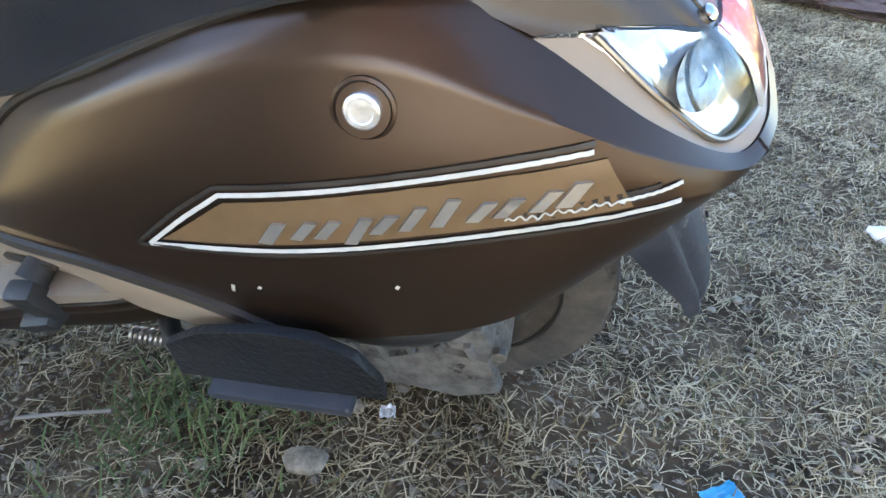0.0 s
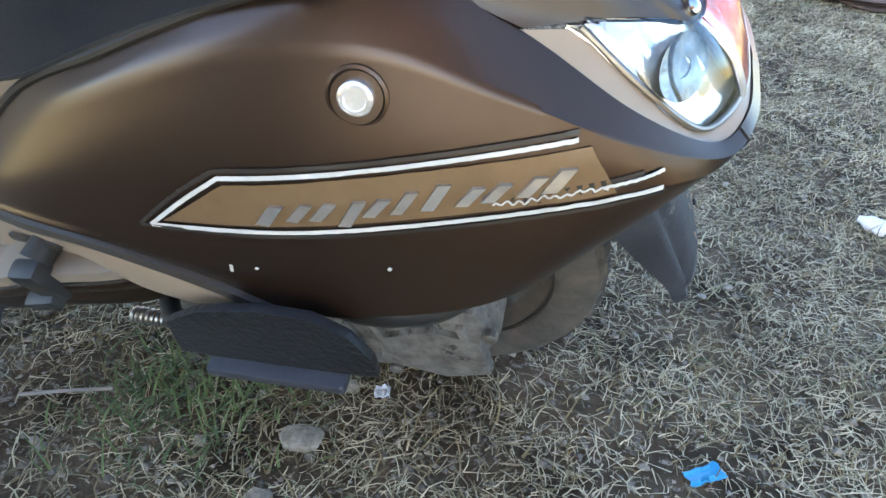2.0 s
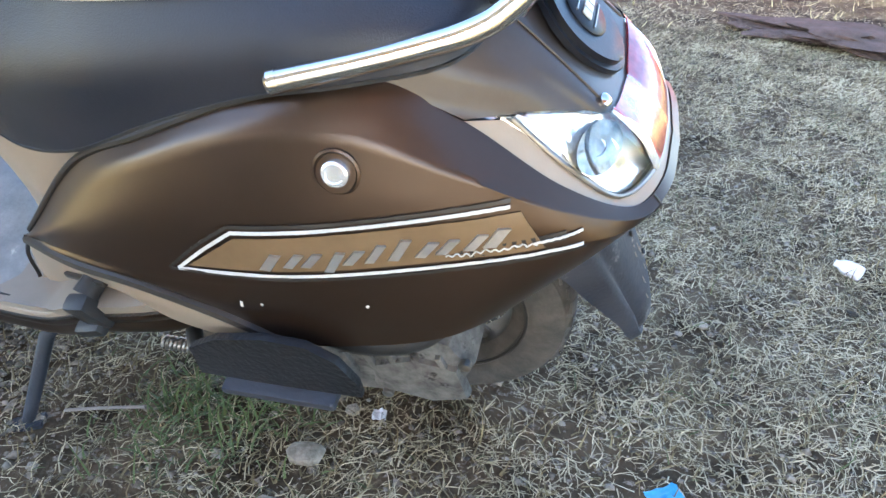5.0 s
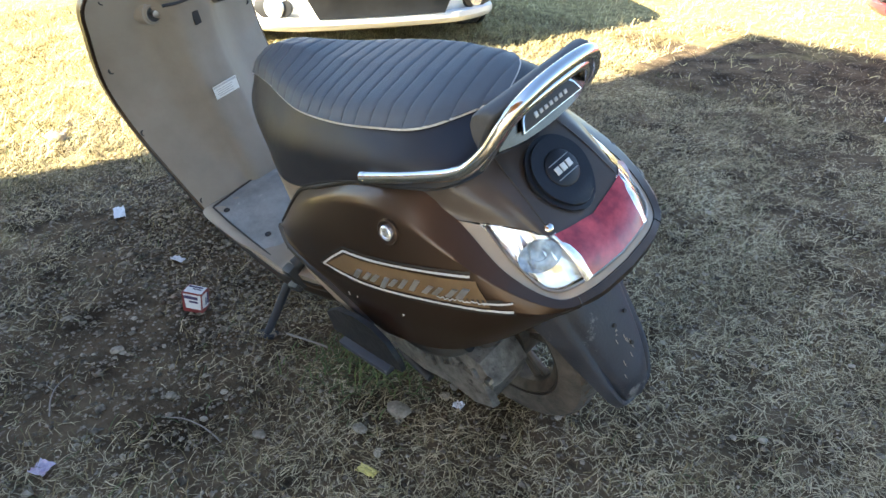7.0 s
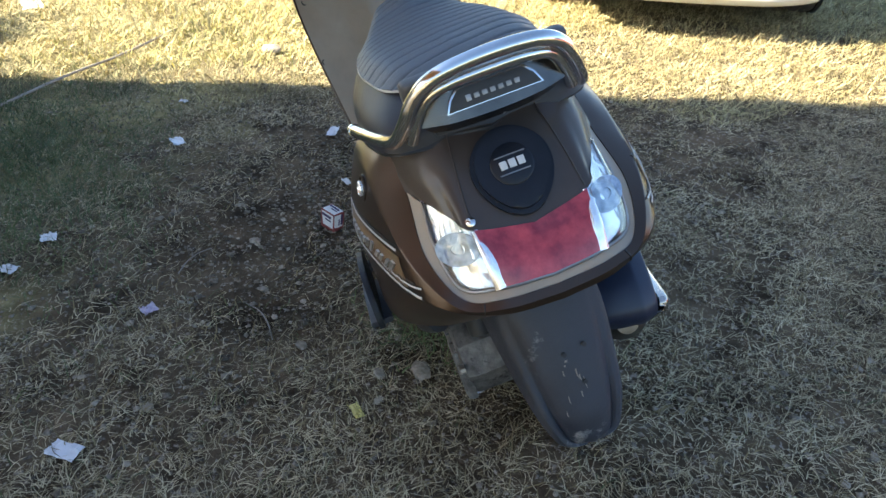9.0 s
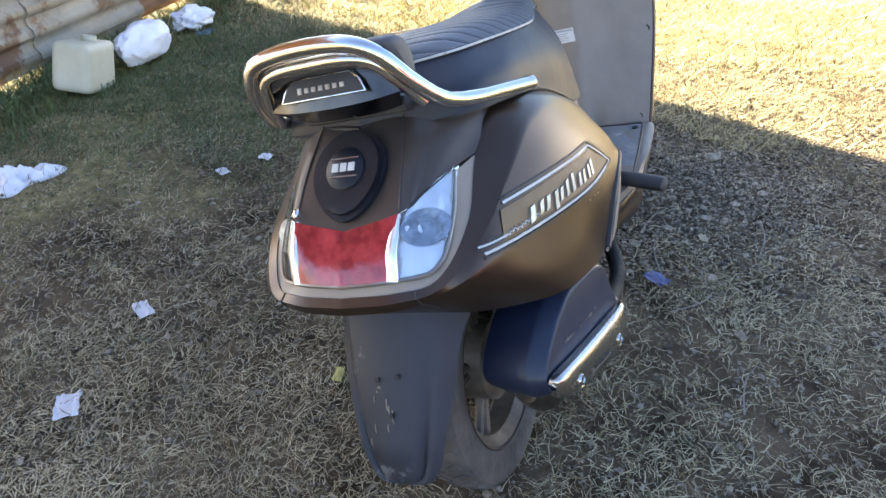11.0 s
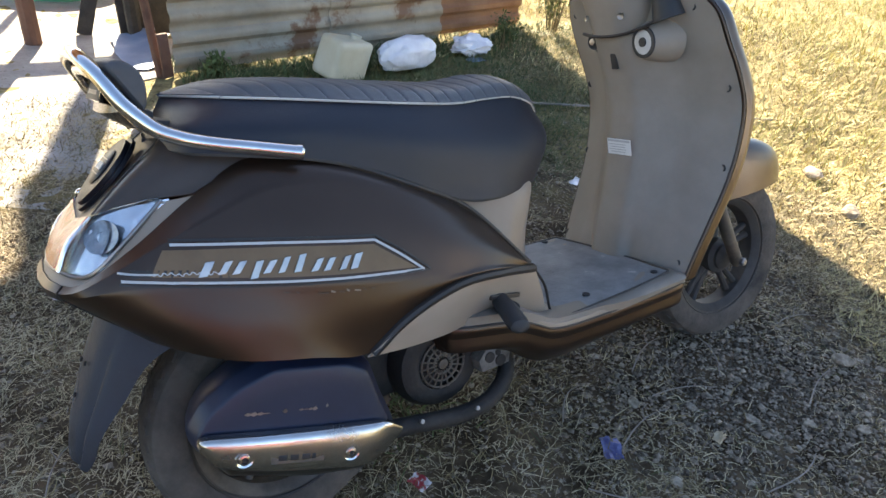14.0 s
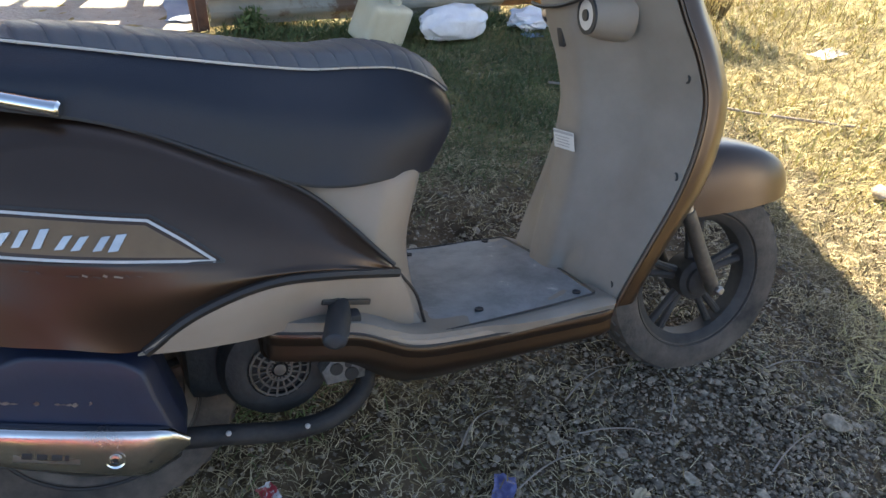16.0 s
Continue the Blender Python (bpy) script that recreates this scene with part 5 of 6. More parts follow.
for x, z, xs, zs, hw in MUD:
    x, k = x + .012, .006
    half = [(xs, hw, zs), (x + .40 * (xs - x), hw * .86, z + .40 * (zs - z)), (x + .016 * min(1, hw / .06), hw * .70, z - .004), (x + .003, hw * .50, z + .001)]
    rows.append([(a, b + k, c) for a, b, c in half] + [(x - .003, k, z + .004)] + [(a, k - b, c) for a, b, c in half[::-1]])
part("rear_mudguard", shell(BM(), loft(rows, 34, 30), .004), BLACK_DUST, scooter, "dusty black rear mudguard")
for y, z in ((.012, .42), (-.022, .425), (-.006, .372)):
    bm = BM()
    revolve(bm, [(.0038, -.003), (.0038, .0002), (0, .0002)], 16, frame_of((float(np.interp(z, [.268, .322, .387, .455], [-.338, -.328, -.304, -.272])), y, z + .004), (-.9, 0, .42)))
    part("mudguard_hole", bm, SOOT, scooter)

# exhaust
ex_m = pose(-.02, -.205, .30, 0, 0, -9)


r90 = Matrix.Rotation(radians(90), 4, "X")
FACE = [(-.176, .336), (-.150, .368), (-.107, .394), (-.05, .412), (.06, .392), (.090, .372), (.101, .325), (.120, .270), (.110, .246), (.0, .248), (-.10, .268), (-.166, .305)]


def muffler_ring(outward, y):
    """The cover's outline with softened corners, grown by outward, at one depth."""
    pts, n = [], len(FACE)
    for k in range(n):
        a, b, c = (Vector(FACE[(k + d) % n]) for d in (-1, 0, 1))
        ra, rc = min(.012, (a - b).length * .4), min(.012, (c - b).length * .4)
        p, q = b + (a - b).normalized() * ra, b + (c - b).normalized() * rc
        pts += [p, p * .25 + b * .5 + q * .25, q]
    mid = Vector((-.03, .325))
    grow = [mid + Vector(((v.x - mid.x) * (1 + outward / .14), (v.y - mid.y) * (1 + outward / .075))) for v in pts]
    return [ex_m @ Vector((v.x + .02, y, v.y - .30)) for v in grow]


bm = BM()
rings = [[bm.verts.new(p) for p in muffler_ring(o, y)] for o, y in ((-.004, .10), (.005, .094), (.012, .06), (.0145, .016), (.0142, .012), (.013, .009), (.0035, -.0115), (.002, -.0138), (0, -.0152), (-.003, -.0160), (-.03, -.0172))]
nr = len(rings[0])
for a, b in zip(rings, rings[1:]):
    for q in range(nr):
        bm.faces.new((a[q], a[(q + 1) % nr], b[(q + 1) % nr], b[q]))
bm.faces.new(rings[-1])
bm.faces.new(rings[0][::-1])
exhaust = part("muffler", bm, MUFFLER, scooter, "dark muffler cover with scuffs")
SH_TOP = [(-.174, -.016, .330), (-.160, -.020, .337), (-.082, -.020, .320), (.013, -.020, .300), (.081, -.020, .287), (.112, -.018, .279), (.138, -.012, .257)]
SH_RIDGE = [(-.1735, -.024, .328), (-.159, -.033, .3345), (-.082, -.035, .3175), (.013, -.035, .2975), (.081, -.033, .2845), (.112, -.027, .277), (.138, -.014, .2555)]
SH_MID = [(-.172, -.025, .322), (-.152, -.0355, .312), (-.082, -.038, .291), (.013, -.038, .267), (.075, -.036, .254), (.110, -.028, .255), (.138, -.014, .252)]
SH_LOW = [(-.170, -.020, .316), (-.148, -.029, .290), (-.080, -.033, .264), (.0, -.033, .241), (.066, -.030, .223), (.104, -.022, .231), (.137, -.011, .248)]
SH_UNDER = [(-.166, -.006, .312), (-.144, -.008, .280), (-.078, -.008, .252), (.0, -.008, .229), (.066, -.008, .212), (.104, -.006, .222), (.134, -.002, .245)]
g = loft([SH_TOP, SH_RIDGE, SH_MID, SH_LOW, SH_UNDER], 60, 25)
g = np.array([[tuple(ex_m @ Vector((x + .02, y, z - .30))) for x, y, z in row] for row in g])
bm = BM()
shell(bm, g, .003)
bmesh.ops.recalc_face_normals(bm, faces=bm.faces)
shield = part("heat_shield", bm, CHROME_WORN, exhaust, "worn chrome heat shield")
for x, z in ((-.116, .296), (.044, .255)):
    bm = BM()
    at = ex_m @ Matrix.Translation((x + .02, -.0372, z - .30)) @ r90
    revolve(bm, [(.0155, -.004), (.0155, .002), (.0135, .0035), (.0095, .002), (.0085, .006), (.0055, .0065), (.0045, .003), (0, .003)], 20, at)
    bolt = part("shield_bolt", bm, CHROME, shield)
    bm = BM()
    revolve(bm, [(.0044, .0032), (.0040, .0040), (0, .0040)], 6, at)
    part("bolt_socket", bm, SOOT, bolt)
bm = BM()
block(bm, (.082, .020, .003), ex_m @ Matrix.Translation((-.038 + .02, -.0395, .2755 - .30)) @ r90 @ pose(0, 0, 0, 0, 0, -13.5), .001)
part("shield_badge", bm, STEEL, shield)
bm = BM()
block(bm, (.034, .008, .003), ex_m @ Matrix.Translation((.098 + .02, -.031, .251 - .30)) @ r90 @ pose(0, 0, 0, 0, 14, 33), .002)
part("shield_slot", bm, SOOT, shield)
for k, dx in enumerate((-.024, -.006, .012, .024)):
    bm = BM()
    block(bm, (.013 if k < 3 else .006, .009, .002), ex_m @ Matrix.Translation((-.038 + .02, -.0408, .2755 - .30)) @ r90 @ pose(0, 0, 0, 0, 0, -13.5) @ pose(dx, 0, 0), .0005)
    part("shield_badge_shape", bm, BLACK, shield)
bm = BM()
tube(bm, [(-.150, -.145, .292), (-.120, -.150, .280), (0, -.165, .247), (.085, -.18, .225), (.122, -.188, .222)], [.02, .046, .056, .050, .025], 20)
part("muffler_body", bm, MUFFLER_STEEL, exhaust, "grey steel muffler underside")
bm = BM()
tube(bm, curve([(.10, -.20, .235), (.18, -.20, .222), (.28, -.195, .200), (.36, -.185, .200), (.42, -.16, .228), (.44, -.12, .28)], 30), .0165, 14)
part("exhaust_pipe", bm, SOOT, exhaust)
for p in ((.19, -.215, .232), (.31, -.213, .212)):
    bm = BM()
    revolve(bm, [(.0042, 0), (.0042, .005), (0, .006)], 8, frame_of(p, (0, -1, .4)))
    part("pipe_bolt", bm, STEEL, exhaust)

# engine: cooling fan, block, gear case, stand, shock
bm = BM()
fan_m = frame_of((.285, -.125, .285), (0, -1, 0))
revolve(bm, [(.095, -.06), (.095, -.01), (.085, .012), (.062, .02), (.052, .018), (.05, .004), (0, .004)], 40, fan_m)
fan = part("fan_cowl", bm, SOOT, scooter, "black engine fan cowl")
for rr in (.020, .034, .047):
    bm = BM()
    ring = [fan_m @ Vector((rr * math.cos(a), rr * math.sin(a), .02)) for a in np.linspace(0, 2 * math.pi, 33)[:-1]]
    tube(bm, ring, .0022, 6, closed=True)
    part("fan_ring", bm, RIM, fan)
for k in range(18):
    bm = BM()
    a = 2 * math.pi * k / 18
    block(bm, (.036, .0028, .003), fan_m @ Matrix.Rotation(a, 4, "Z") @ pose(.032, 0, .02))
    part("fan_vane", bm, RIM, fan)
bm = BM()
revolve(bm, [(.010, .016), (.010, .023), (0, .025)], 16, fan_m)
part("fan_hub", bm, RIM, fan)
bm = BM()
block(bm, (.26, .20, .15), pose(.27, 0, .30), .03)
block(bm, (.12, .16, .12), pose(.40, 0, .28), .02)
part("engine_block", bm, SOOT, scooter)
bm = BM()
prism(bm, [(-.03, -.022), (.035, -.02), (.04, .012), (.02, .024), (-.022, .022), (-.038, .004)], .03, frame_of((.385, -.145, .275), (0, -1, 0)), .006)
part("engine_mount", bm, ENGINE, scooter, "pale alloy engine mount")
bm = BM()
for x, z, r in ((.372, .281, .011), (.397, .268, .012), (.392, .286, .006)):
    revolve(bm, [(r, 0), (r, .004), (0, .004)], 14, frame_of((x, -.1735, z), (0, -1, 0)))
part("mount_recess", bm, SOOT, scooter)
# transmission case on the left
bm = BM()
prism(bm, [(-.13, .02), (-.10, .075), (-.03, .085), (.10, .07), (.22, .085), (.29, .05), (.30, -.02), (.24, -.075), (.10, -.085), (-.03, -.08), (-.10, -.055)], .10, frame_of((.02, .06, .245), (0, 1, 0), (0, 0, 1)) @ Matrix.Scale(-1, 4, (1, 0, 0)), .02)
case = part("gear_case", bm, ENGINE, scooter, "grimy cast-alloy gear case")
for k in range(6):
    bm = BM()
    block(bm, (.010, .010, .075 - .006 * k), pose(-.075 + .036 * k, .163, .262 - .004 * k, 0, 18, 0), .003)
    part("case_rib", bm, ENGINE, case)
for x, z in ((-.10, .285), (.03, .325), (.15, .30), (.20, .19), (.02, .175)):
    bm = BM()
    revolve(bm, [(.009, -.004), (.009, .006), (.006, .008), (0, .008)], 8, frame_of((x, .160, z), (0, 1, 0)))
    part("case_bolt", bm, STEEL, case)
bm = BM()
prism(bm, [(-.075, -.02), (-.06, .05), (.0, .06), (.06, .03), (.07, -.03), (-.02, -.045)], .02, frame_of((-.03, .150, .225), (0, 1, 0)) @ Matrix.Scale(-1, 4, (1, 0, 0)), .012)
part("case_cover", bm, ENGINE, scooter, "ribbed alloy case end")
bm = BM()
tube(bm, curve([(.10, .20, .40), (.03, .20, .372), (-.04, .19, .378), (-.08, .17, .40)], 14), .022, 12)
part("intake_hose", bm, BLACK, scooter)
# black guard plate low on the left
bm = BM()
gp = [(.208, .350), (.205, .405), (.165, .434), (.10, .453), (.05, .453), (.016, .432), (-.004, .394), (-.006, .366), (.10, .356)]
prism(bm, [(x, z) for x, z in gp], .012, Matrix.Translation((0, .278, 0)) @ r90, .004)
guard = part("guard_plate", bm, GUARD_BLACK, scooter, "scuffed black guard plate")
bm = BM()
block(bm, (.15, .045, .014), pose(.10, .272, .349, 0, 4, 0), .005)
part("guard_step", bm, BLACK_DUST, guard)
bm = BM()
tube(bm, [(.17, .26, .32), (.26, .22, .31), (.30, .16, .31)], .012, 10)
part("guard_bracket", bm, BLACK, guard)
# stands
bm = BM()
tube(bm, [(.52, .13, .27), (.565, .20, .215), (.585, .25, .15), (.602, .293, .095)], [.013, .012, .011, .010], 10)
st = part("side_stand", bm, BLACK_DUST, scooter, "worn black side stand")
bm = BM()
block(bm, (.055, .032, .010), pose(.605, .296, .090, 16, 0, 25), .004)
part("stand_foot", bm, BLACK_DUST, st)
bm = BM()
t = np.linspace(0, 1, 120)
tube(bm, [(.40 - .09 * q, .15 + .010 * math.cos(q * 75), .175 + .010 * math.sin(q * 75)) for q in t], .0026, 6)
part("stand_spring", bm, STEEL, scooter)
bm = BM()
tube(bm, curve([(.30, .11, .20), (.22, .14, .135), (.12, .15, .115)], 12), .010, 10)
part("centre_stand_leg", bm, BLACK, scooter)
bm = BM()
tube(bm, [(-.06, .10, .32), (.0, .10, .46), (.03, .10, .52)], .026, 12)
part("rear_shock", bm, BLACK, scooter)
bm = BM()
tube(bm, [(.50, .05, .25), (.2, .06, .45), (-.15, .05, .60)], .02, 10)
tube(bm, [(.50, -.05, .25), (.2, -.06, .45), (-.15, -.05, .60)], .02, 10)
part("frame_tube", bm, SOOT, scooter)

# dark joint between the side panel and the lower cover, and under the seat
for s in (1, -1):
    bm = BM()
    ln = curve([EDGE_LOW[k] for k in (5, 6, 7, 8, 9)], 40) + [.004, .001, -.004]
    tube(bm, ln if s > 0 else mirrored(ln), .008, 8)
    part("panel_joint", bm, DARK_LINE, scooter)
    bm = BM()
    ln = curve([EDGE_TOP[k] for k in (5, 6, 7, 8, 9)], 40) + [0, -.002, .003]
    tube(bm, ln if s > 0 else mirrored(ln), .005, 8)
    part("seat_joint", bm, DARK_LINE, scooter)
    bm = BM()
    block(bm, (.085, .006, .009), pose(.385, .2135 * s, .414, 0, 14, -13 * s), .002)
    part("cover_slot", bm, DARK_LINE, scooter)

for s in (1, -1):
    bm = BM()
    tube(bm, curve([(.480, .178 * s, .441), (.514, .174 * s, .392), (.528, .170 * s, .345), (.532, .170 * s, .330)], 20), .0028, 6)
    part("cover_joint", bm, DARK_LINE, scooter)

# scuffs: scraped paint under the right decal, chips on the left, scrapes on the muffler
for x, z, l, w in ((.02, .5275, .014, .0018), (.038, .5265, .006, .0026), (.05, .523, .009, .0014), (.062, .5235, .004, .003), (.074, .520, .010, .0022), (.088, .5195, .004, .0016), (.10, .517, .007, .0013), (-.03, .540, .010, .0015), (-.012, .5365, .004, .002)):
    part("scrape", strip_on_side(BM(), [(x, z), (x + l, z - .003)], w, -1, .0006, 6), TAN if w > .0021 else DARK_LINE, scooter)
for x, z, l, w in ((.125, .478, .010, .003), (.10, .486, .003, .003), (-.02, .50, .003, .003)):
    part("paint_chip", strip_on_side(BM(), [(x, z), (x - .002, z + l)], w, 1, .0006, 5), PIPING, scooter)
for x, z, l in ((-.085, .352, .03), (-.045, .345, .012), (-.01, .338, .022), (.02, .335, .008)):
    bm = BM()
    for q in range(4):
        o, h = l * (q - 1.5) / 4 + .003 * math.sin(7 * q + 90 * x), .0022 + .0016 * math.sin(5 * q + 40 * x)
        prism(bm, [(o - l * .16, -h * .4), (o, -h), (o + l * .2, -h * .1), (o + l * .06, h), (o - l * .1, h * .5)], .0012, ex_m @ Matrix.Translation((x + .02, -.0172, z - .30)) @ r90 @ pose(0, 0, 0, 0, 0, -12))
    part("muffler_scrape", bm, STEEL, exhaust)
for s in (1, -1):
    bm = BM()
    ln = curve([(x, (y + .002) * s, mat_z(x)) for x, y in mat_o], 30)
    tube(bm, ln, .0025, 6)
    part("mat_joint", bm, DARK_LINE, scooter)
for y0, y1, x in ((-.184, .184, .869), (.160, .211, .502), (-.211, -.160, .502)):
    bm = BM()
    tube(bm, curve([(x, y0, mat_z(x) + .001), (x + .004 * (x > .8), (y0 + y1) / 2, mat_z(x) + .004), (x, y1, mat_z(x) + .001)], 16), .003, 6)
    part("mat_joint", bm, DARK_LINE, scooter)
for x, y in ((.628, .166), (.818, .172), (.640, -.160), (.838, -.171)):
    bm = BM()
    revolve(bm, [(.008, 0), (.008, .003), (.005, .001), (0, .001)], 14, pose(x, y, mat_z(x) + .002))
    part("mat_screw", bm, BLACK, scooter)
# pale scratches on the mudguard
for y, z, l, w in ((.006, .408, .004, .005), (.010, .402, .003, .003), (-.004, .385, .018, .0016), (-.007, .378, .012, .0022), (-.012, .368, .022, .0014), (.016, .392, .010, .0012), (.020, .350, .014, .0012), (-.002, .352, .012, .0016), (.030, .33, .010, .0012)):
    bm = BM()
    xm = float(np.interp(z, [.282, .332, .392, .460], [-.331, -.319, -.295, -.263]))
    prism(bm, [(w * .5, -l * .5), (w * .2, l * .1), (w * .6, l * .45), (-w * .3, l * .5), (-w * .6, -l * .2)], .0012, frame_of((xm - .0022, y + .006, z + .004), (-.9, 0, .42)))
    part("mudguard_scratch", bm, TAN, scooter)

# ---- loose things ----
def lump(name, at, size, mat, label, category, seed, turn=0, rough=0.18, sub=3, group=""):
    bm = BM()
    bmesh.ops.create_icosphere(bm, subdivisions=sub, radius=1)
    for v in bm.verts:
        n = noise.noise(v.co * 1.6 + Vector((seed * 7.1, seed * 3.3, 0))) + 0.5 * noise.noise(v.co * 4 + Vector((seed, 0, seed))) - (0.35 * abs(noise.noise(v.co * 3.2 + Vector((0, seed, 0)))) if sub > 3 else 0)
        v.co *= 1 + rough * n
        v.co = Vector((v.co.x * size[0], v.co.y * size[1], v.co.z * size[2]))
    ob = link(name, bm, mat)
    zmin = min(v.co.z for v in ob.data.vertices)
    ob.matrix_world = pose(at[0], at[1], at[2] - zmin - 0.004, 0, 0, turn)
    return tagged(ob, label, category, group)


def scrap(name, x, y, w, h, turn, mat, label, seed):
    """A crumpled wrapper lying on the ground."""
    bm = BM()
    k = 9
    w, h = w * .72, h * .72
    g = np.array([[(w * (i / (k - 1) - .5) * (1 + .06 * noise.noise(Vector((j * .3, seed * 2.0, 1)))) + h * .08 * noise.noise(Vector((j * .3, seed, 4))), h * (j / (k - 1) - .5) * (1 + .06 * noise.noise(Vector((i * .3, seed * 2.0, 7)))) + w * .08 * noise.noise(Vector((i * .3, seed, 9))), .010 + .014 * abs(noise.noise(Vector((i * .45 + seed * 3, j * .45, seed))))) for i in range(k)] for j in range(k)])
    shell(bm, g, .0012)
    ob = link(name, bm, mat)
    ob.matrix_world = pose(x, y, float(ground_height(np.array(x), np.array(y))), 0, 0, turn)
    return tagged(ob, label, "litter", "litter on the ground")


WRAP_WHITE = material("white_wrapper", (0.62, 0.61, 0.62), 0.35, 0.0, (0.72, 0.71, 0.72), 40)
WRAP_PURPLE = material("purple_wrapper", (0.36, 0.27, 0.4), 0.35, 0.0, (0.6, 0.55, 0.62), 30)
WRAP_RED = material("red_wrapper", (0.4, 0.04, 0.05), 0.35, 0.0, (0.7, 0.68, 0.68), 25, contrast=(0.48, 0.52))
WRAP_VIOLET = material("violet_plastic", (0.05, 0.055, 0.16), 0.35, 0.0, (0.16, 0.17, 0.34), 30, bump=0.4)
WRAP_TAN = material("tan_paper", (0.42, 0.33, 0.2), 0.6, 0.0, (0.5, 0.42, 0.28), 20)
WRAP_BLUE = material("blue_wrapper", (0.03, 0.28, 0.5), 0.35, 0.0, (0.1, 0.4, 0.6), 30)
WRAP_YELLOW = material("yellow_wrapper", (0.5, 0.42, 0.1), 0.45, 0.0, (0.6, 0.53, 0.2), 30)
scrap("wrapper", .525, .888, .05, .05, 30, WRAP_PURPLE, "crumpled purple wrapper on the grass", 1)
scrap("wrapper", 1.52, .309, .11, .05, -20, WRAP_WHITE, "flat white paper scrap on the grass", 2)
scrap("wrapper", 1.585, .891, .09, .06, 25, WRAP_WHITE, "folded white paper scrap on the grass", 3)
scrap("wrapper", .774, 1.272, .07, .05, 70, WRAP_WHITE, "white paper scrap on the grass", 4)
scrap("wrapper", .076, 1.0, .09, .055, 60, WRAP_WHITE, "pale torn paper on the earth", 5)
scrap("wrapper", .053, .421, .06, .03, 15, WRAP_YELLOW, "yellowed wrapper beside the scooter", 6)
scrap("wrapper", .935, 1.205, .06, .06, 10, WRAP_WHITE, "crumpled white scrap on the grass", 7)
scrap("wrapper", -.397, .19, .075, .035, 30, WRAP_BLUE, "bright blue wrapper behind the scooter", 8)
scrap("wrapper", .255, -.068, .045, .06, 20, WRAP_RED, "red and white wrapper under the scooter", 9)
scrap("wrapper", -.244, .925, .10, .07, 40, WRAP_WHITE, "clear plastic scrap on the earth", 10)
scrap("wrapper", 1.09, .31, .06, .03, 20, WRAP_WHITE, "small white scrap on the gravel", 12)
scrap("wrapper", .68, -.203, .085, .06, 60, WRAP_VIOLET, "crumpled blue-violet plastic wrapper on the gravel", 13)
scrap("wrapper", .93, -.303, .05, .03, 20, WRAP_TAN, "small tan paper scrap on the gravel", 14)
scrap("wrapper", 3.95, 1.93, .45, .16, 15, WRAP_WHITE, "pale plastic sheet scrap lying in the sunlit field", 31)
scrap("wrapper", 2.03, .9, .06, .03, 50, WRAP_WHITE, "white scrap at the edge of the shade", 16)
scrap("wrapper", -.05, -2.67, .10, .10, 10, WRAP_WHITE, "white crumpled plastic on the brown grass", 17)
scrap("wrapper", .056, .15, .03, .03, 10, WRAP_WHITE, "small greenish bottle cap under the scooter", 18)
# small red and white carton
bm = BM()
block(bm, (.056, .042, .06), None, .003)
for v in bm.verts:
    v.co += Vector(noise.noise_vector(v.co * 30)) * .003
carton = link("carton", bm, material("red_carton", (.16, .022, .02), .45, 0, (.24, .04, .035), 30))
carton.matrix_world = pose(.83, .385, .034, 4, -6, 35)
tagged(carton, "small dented red carton with a white printed label", "carton")
for k, face in enumerate((pose(0, 0, .0306), pose(-.0284, 0, .004, 0, -90, 0), pose(0, .0214, .004, -90, 0, 0))):
    bm = BM()
    w, h = ((.050, .036), (.044, .036), (.050, .044))[k]
    block(bm, (w, h, .0012), face)
    lab = part("label", bm, PAPER, carton, "white printed label")
    for q in range(2):
        bm = BM()
        block(bm, (w * (.8, .5)[q], h * (.2, .12)[q], .0008), face @ pose(w * (.05, -.1, .08)[q], h * (-.28 + .28 * q), .0010))
        part("print_bar", bm, INK, lab)
# clear bottle
bm = BM()
revolve(bm, [(0, 0), (.03, 0), (.033, .01), (.033, .06), (.03, .075), (.016, .095), (.014, .11), (0, .11)], 20)
bottle = link("plastic_cup", bm, PLASTIC_BAG)
bottle.matrix_world = pose(-.82, -.50, .02, 88, 0, 55) @ Matrix.Scale(.52, 4)
tagged(bottle, "crushed white plastic cup lying on the grass", "cup")
bm = BM()
k = 34
rows = []
for j in range(k):
    row = []
    for i in range(k):
        u, v = i / (k - 1) * 2 - 1, j / (k - 1) * 2 - 1
        a, r = math.atan2(v, u), max(abs(u), abs(v))
        rim_r = .105 * (1 + .36 * math.cos(3 * a - 2.67) + .25 * noise.noise(Vector((math.cos(a) * 1.5, math.sin(a) * 1.5, 3))))
        x, y = rim_r * r * math.cos(a), rim_r * r * math.sin(a)
        fold = 1 - abs(noise.noise(Vector((x * 16, y * 16, 2)))) * 1.7 - .5 * abs(noise.noise(Vector((x * 45, y * 45, 5))))
        row.append((x, y, .006 + .058 * max(0, fold) * (1 - r ** 2.2)))
    rows.append(row)
shell(bm, np.array(rows), .0012)
bag = link("plastic_bag", bm, PLASTIC_BAG)
bag.matrix_world = pose(.495, 1.93, 0, 0, 0, 40)
tagged(bag, "crumpled white plastic bag lying on the earth", "bag")
# sacks and can by the wall
bm = BM()
block(bm, (.25, .17, .22), None, .04, 4)
for v in bm.verts:
    v.co += Vector(noise.noise_vector(v.co * 5)) * .012
can = link("jerry_can", bm, JERRY)
can.matrix_world = pose(1.27, 2.36, .115, 8, 14, 20)
tagged(can, "yellowed translucent plastic can by the tin wall", "can")
bm = BM()
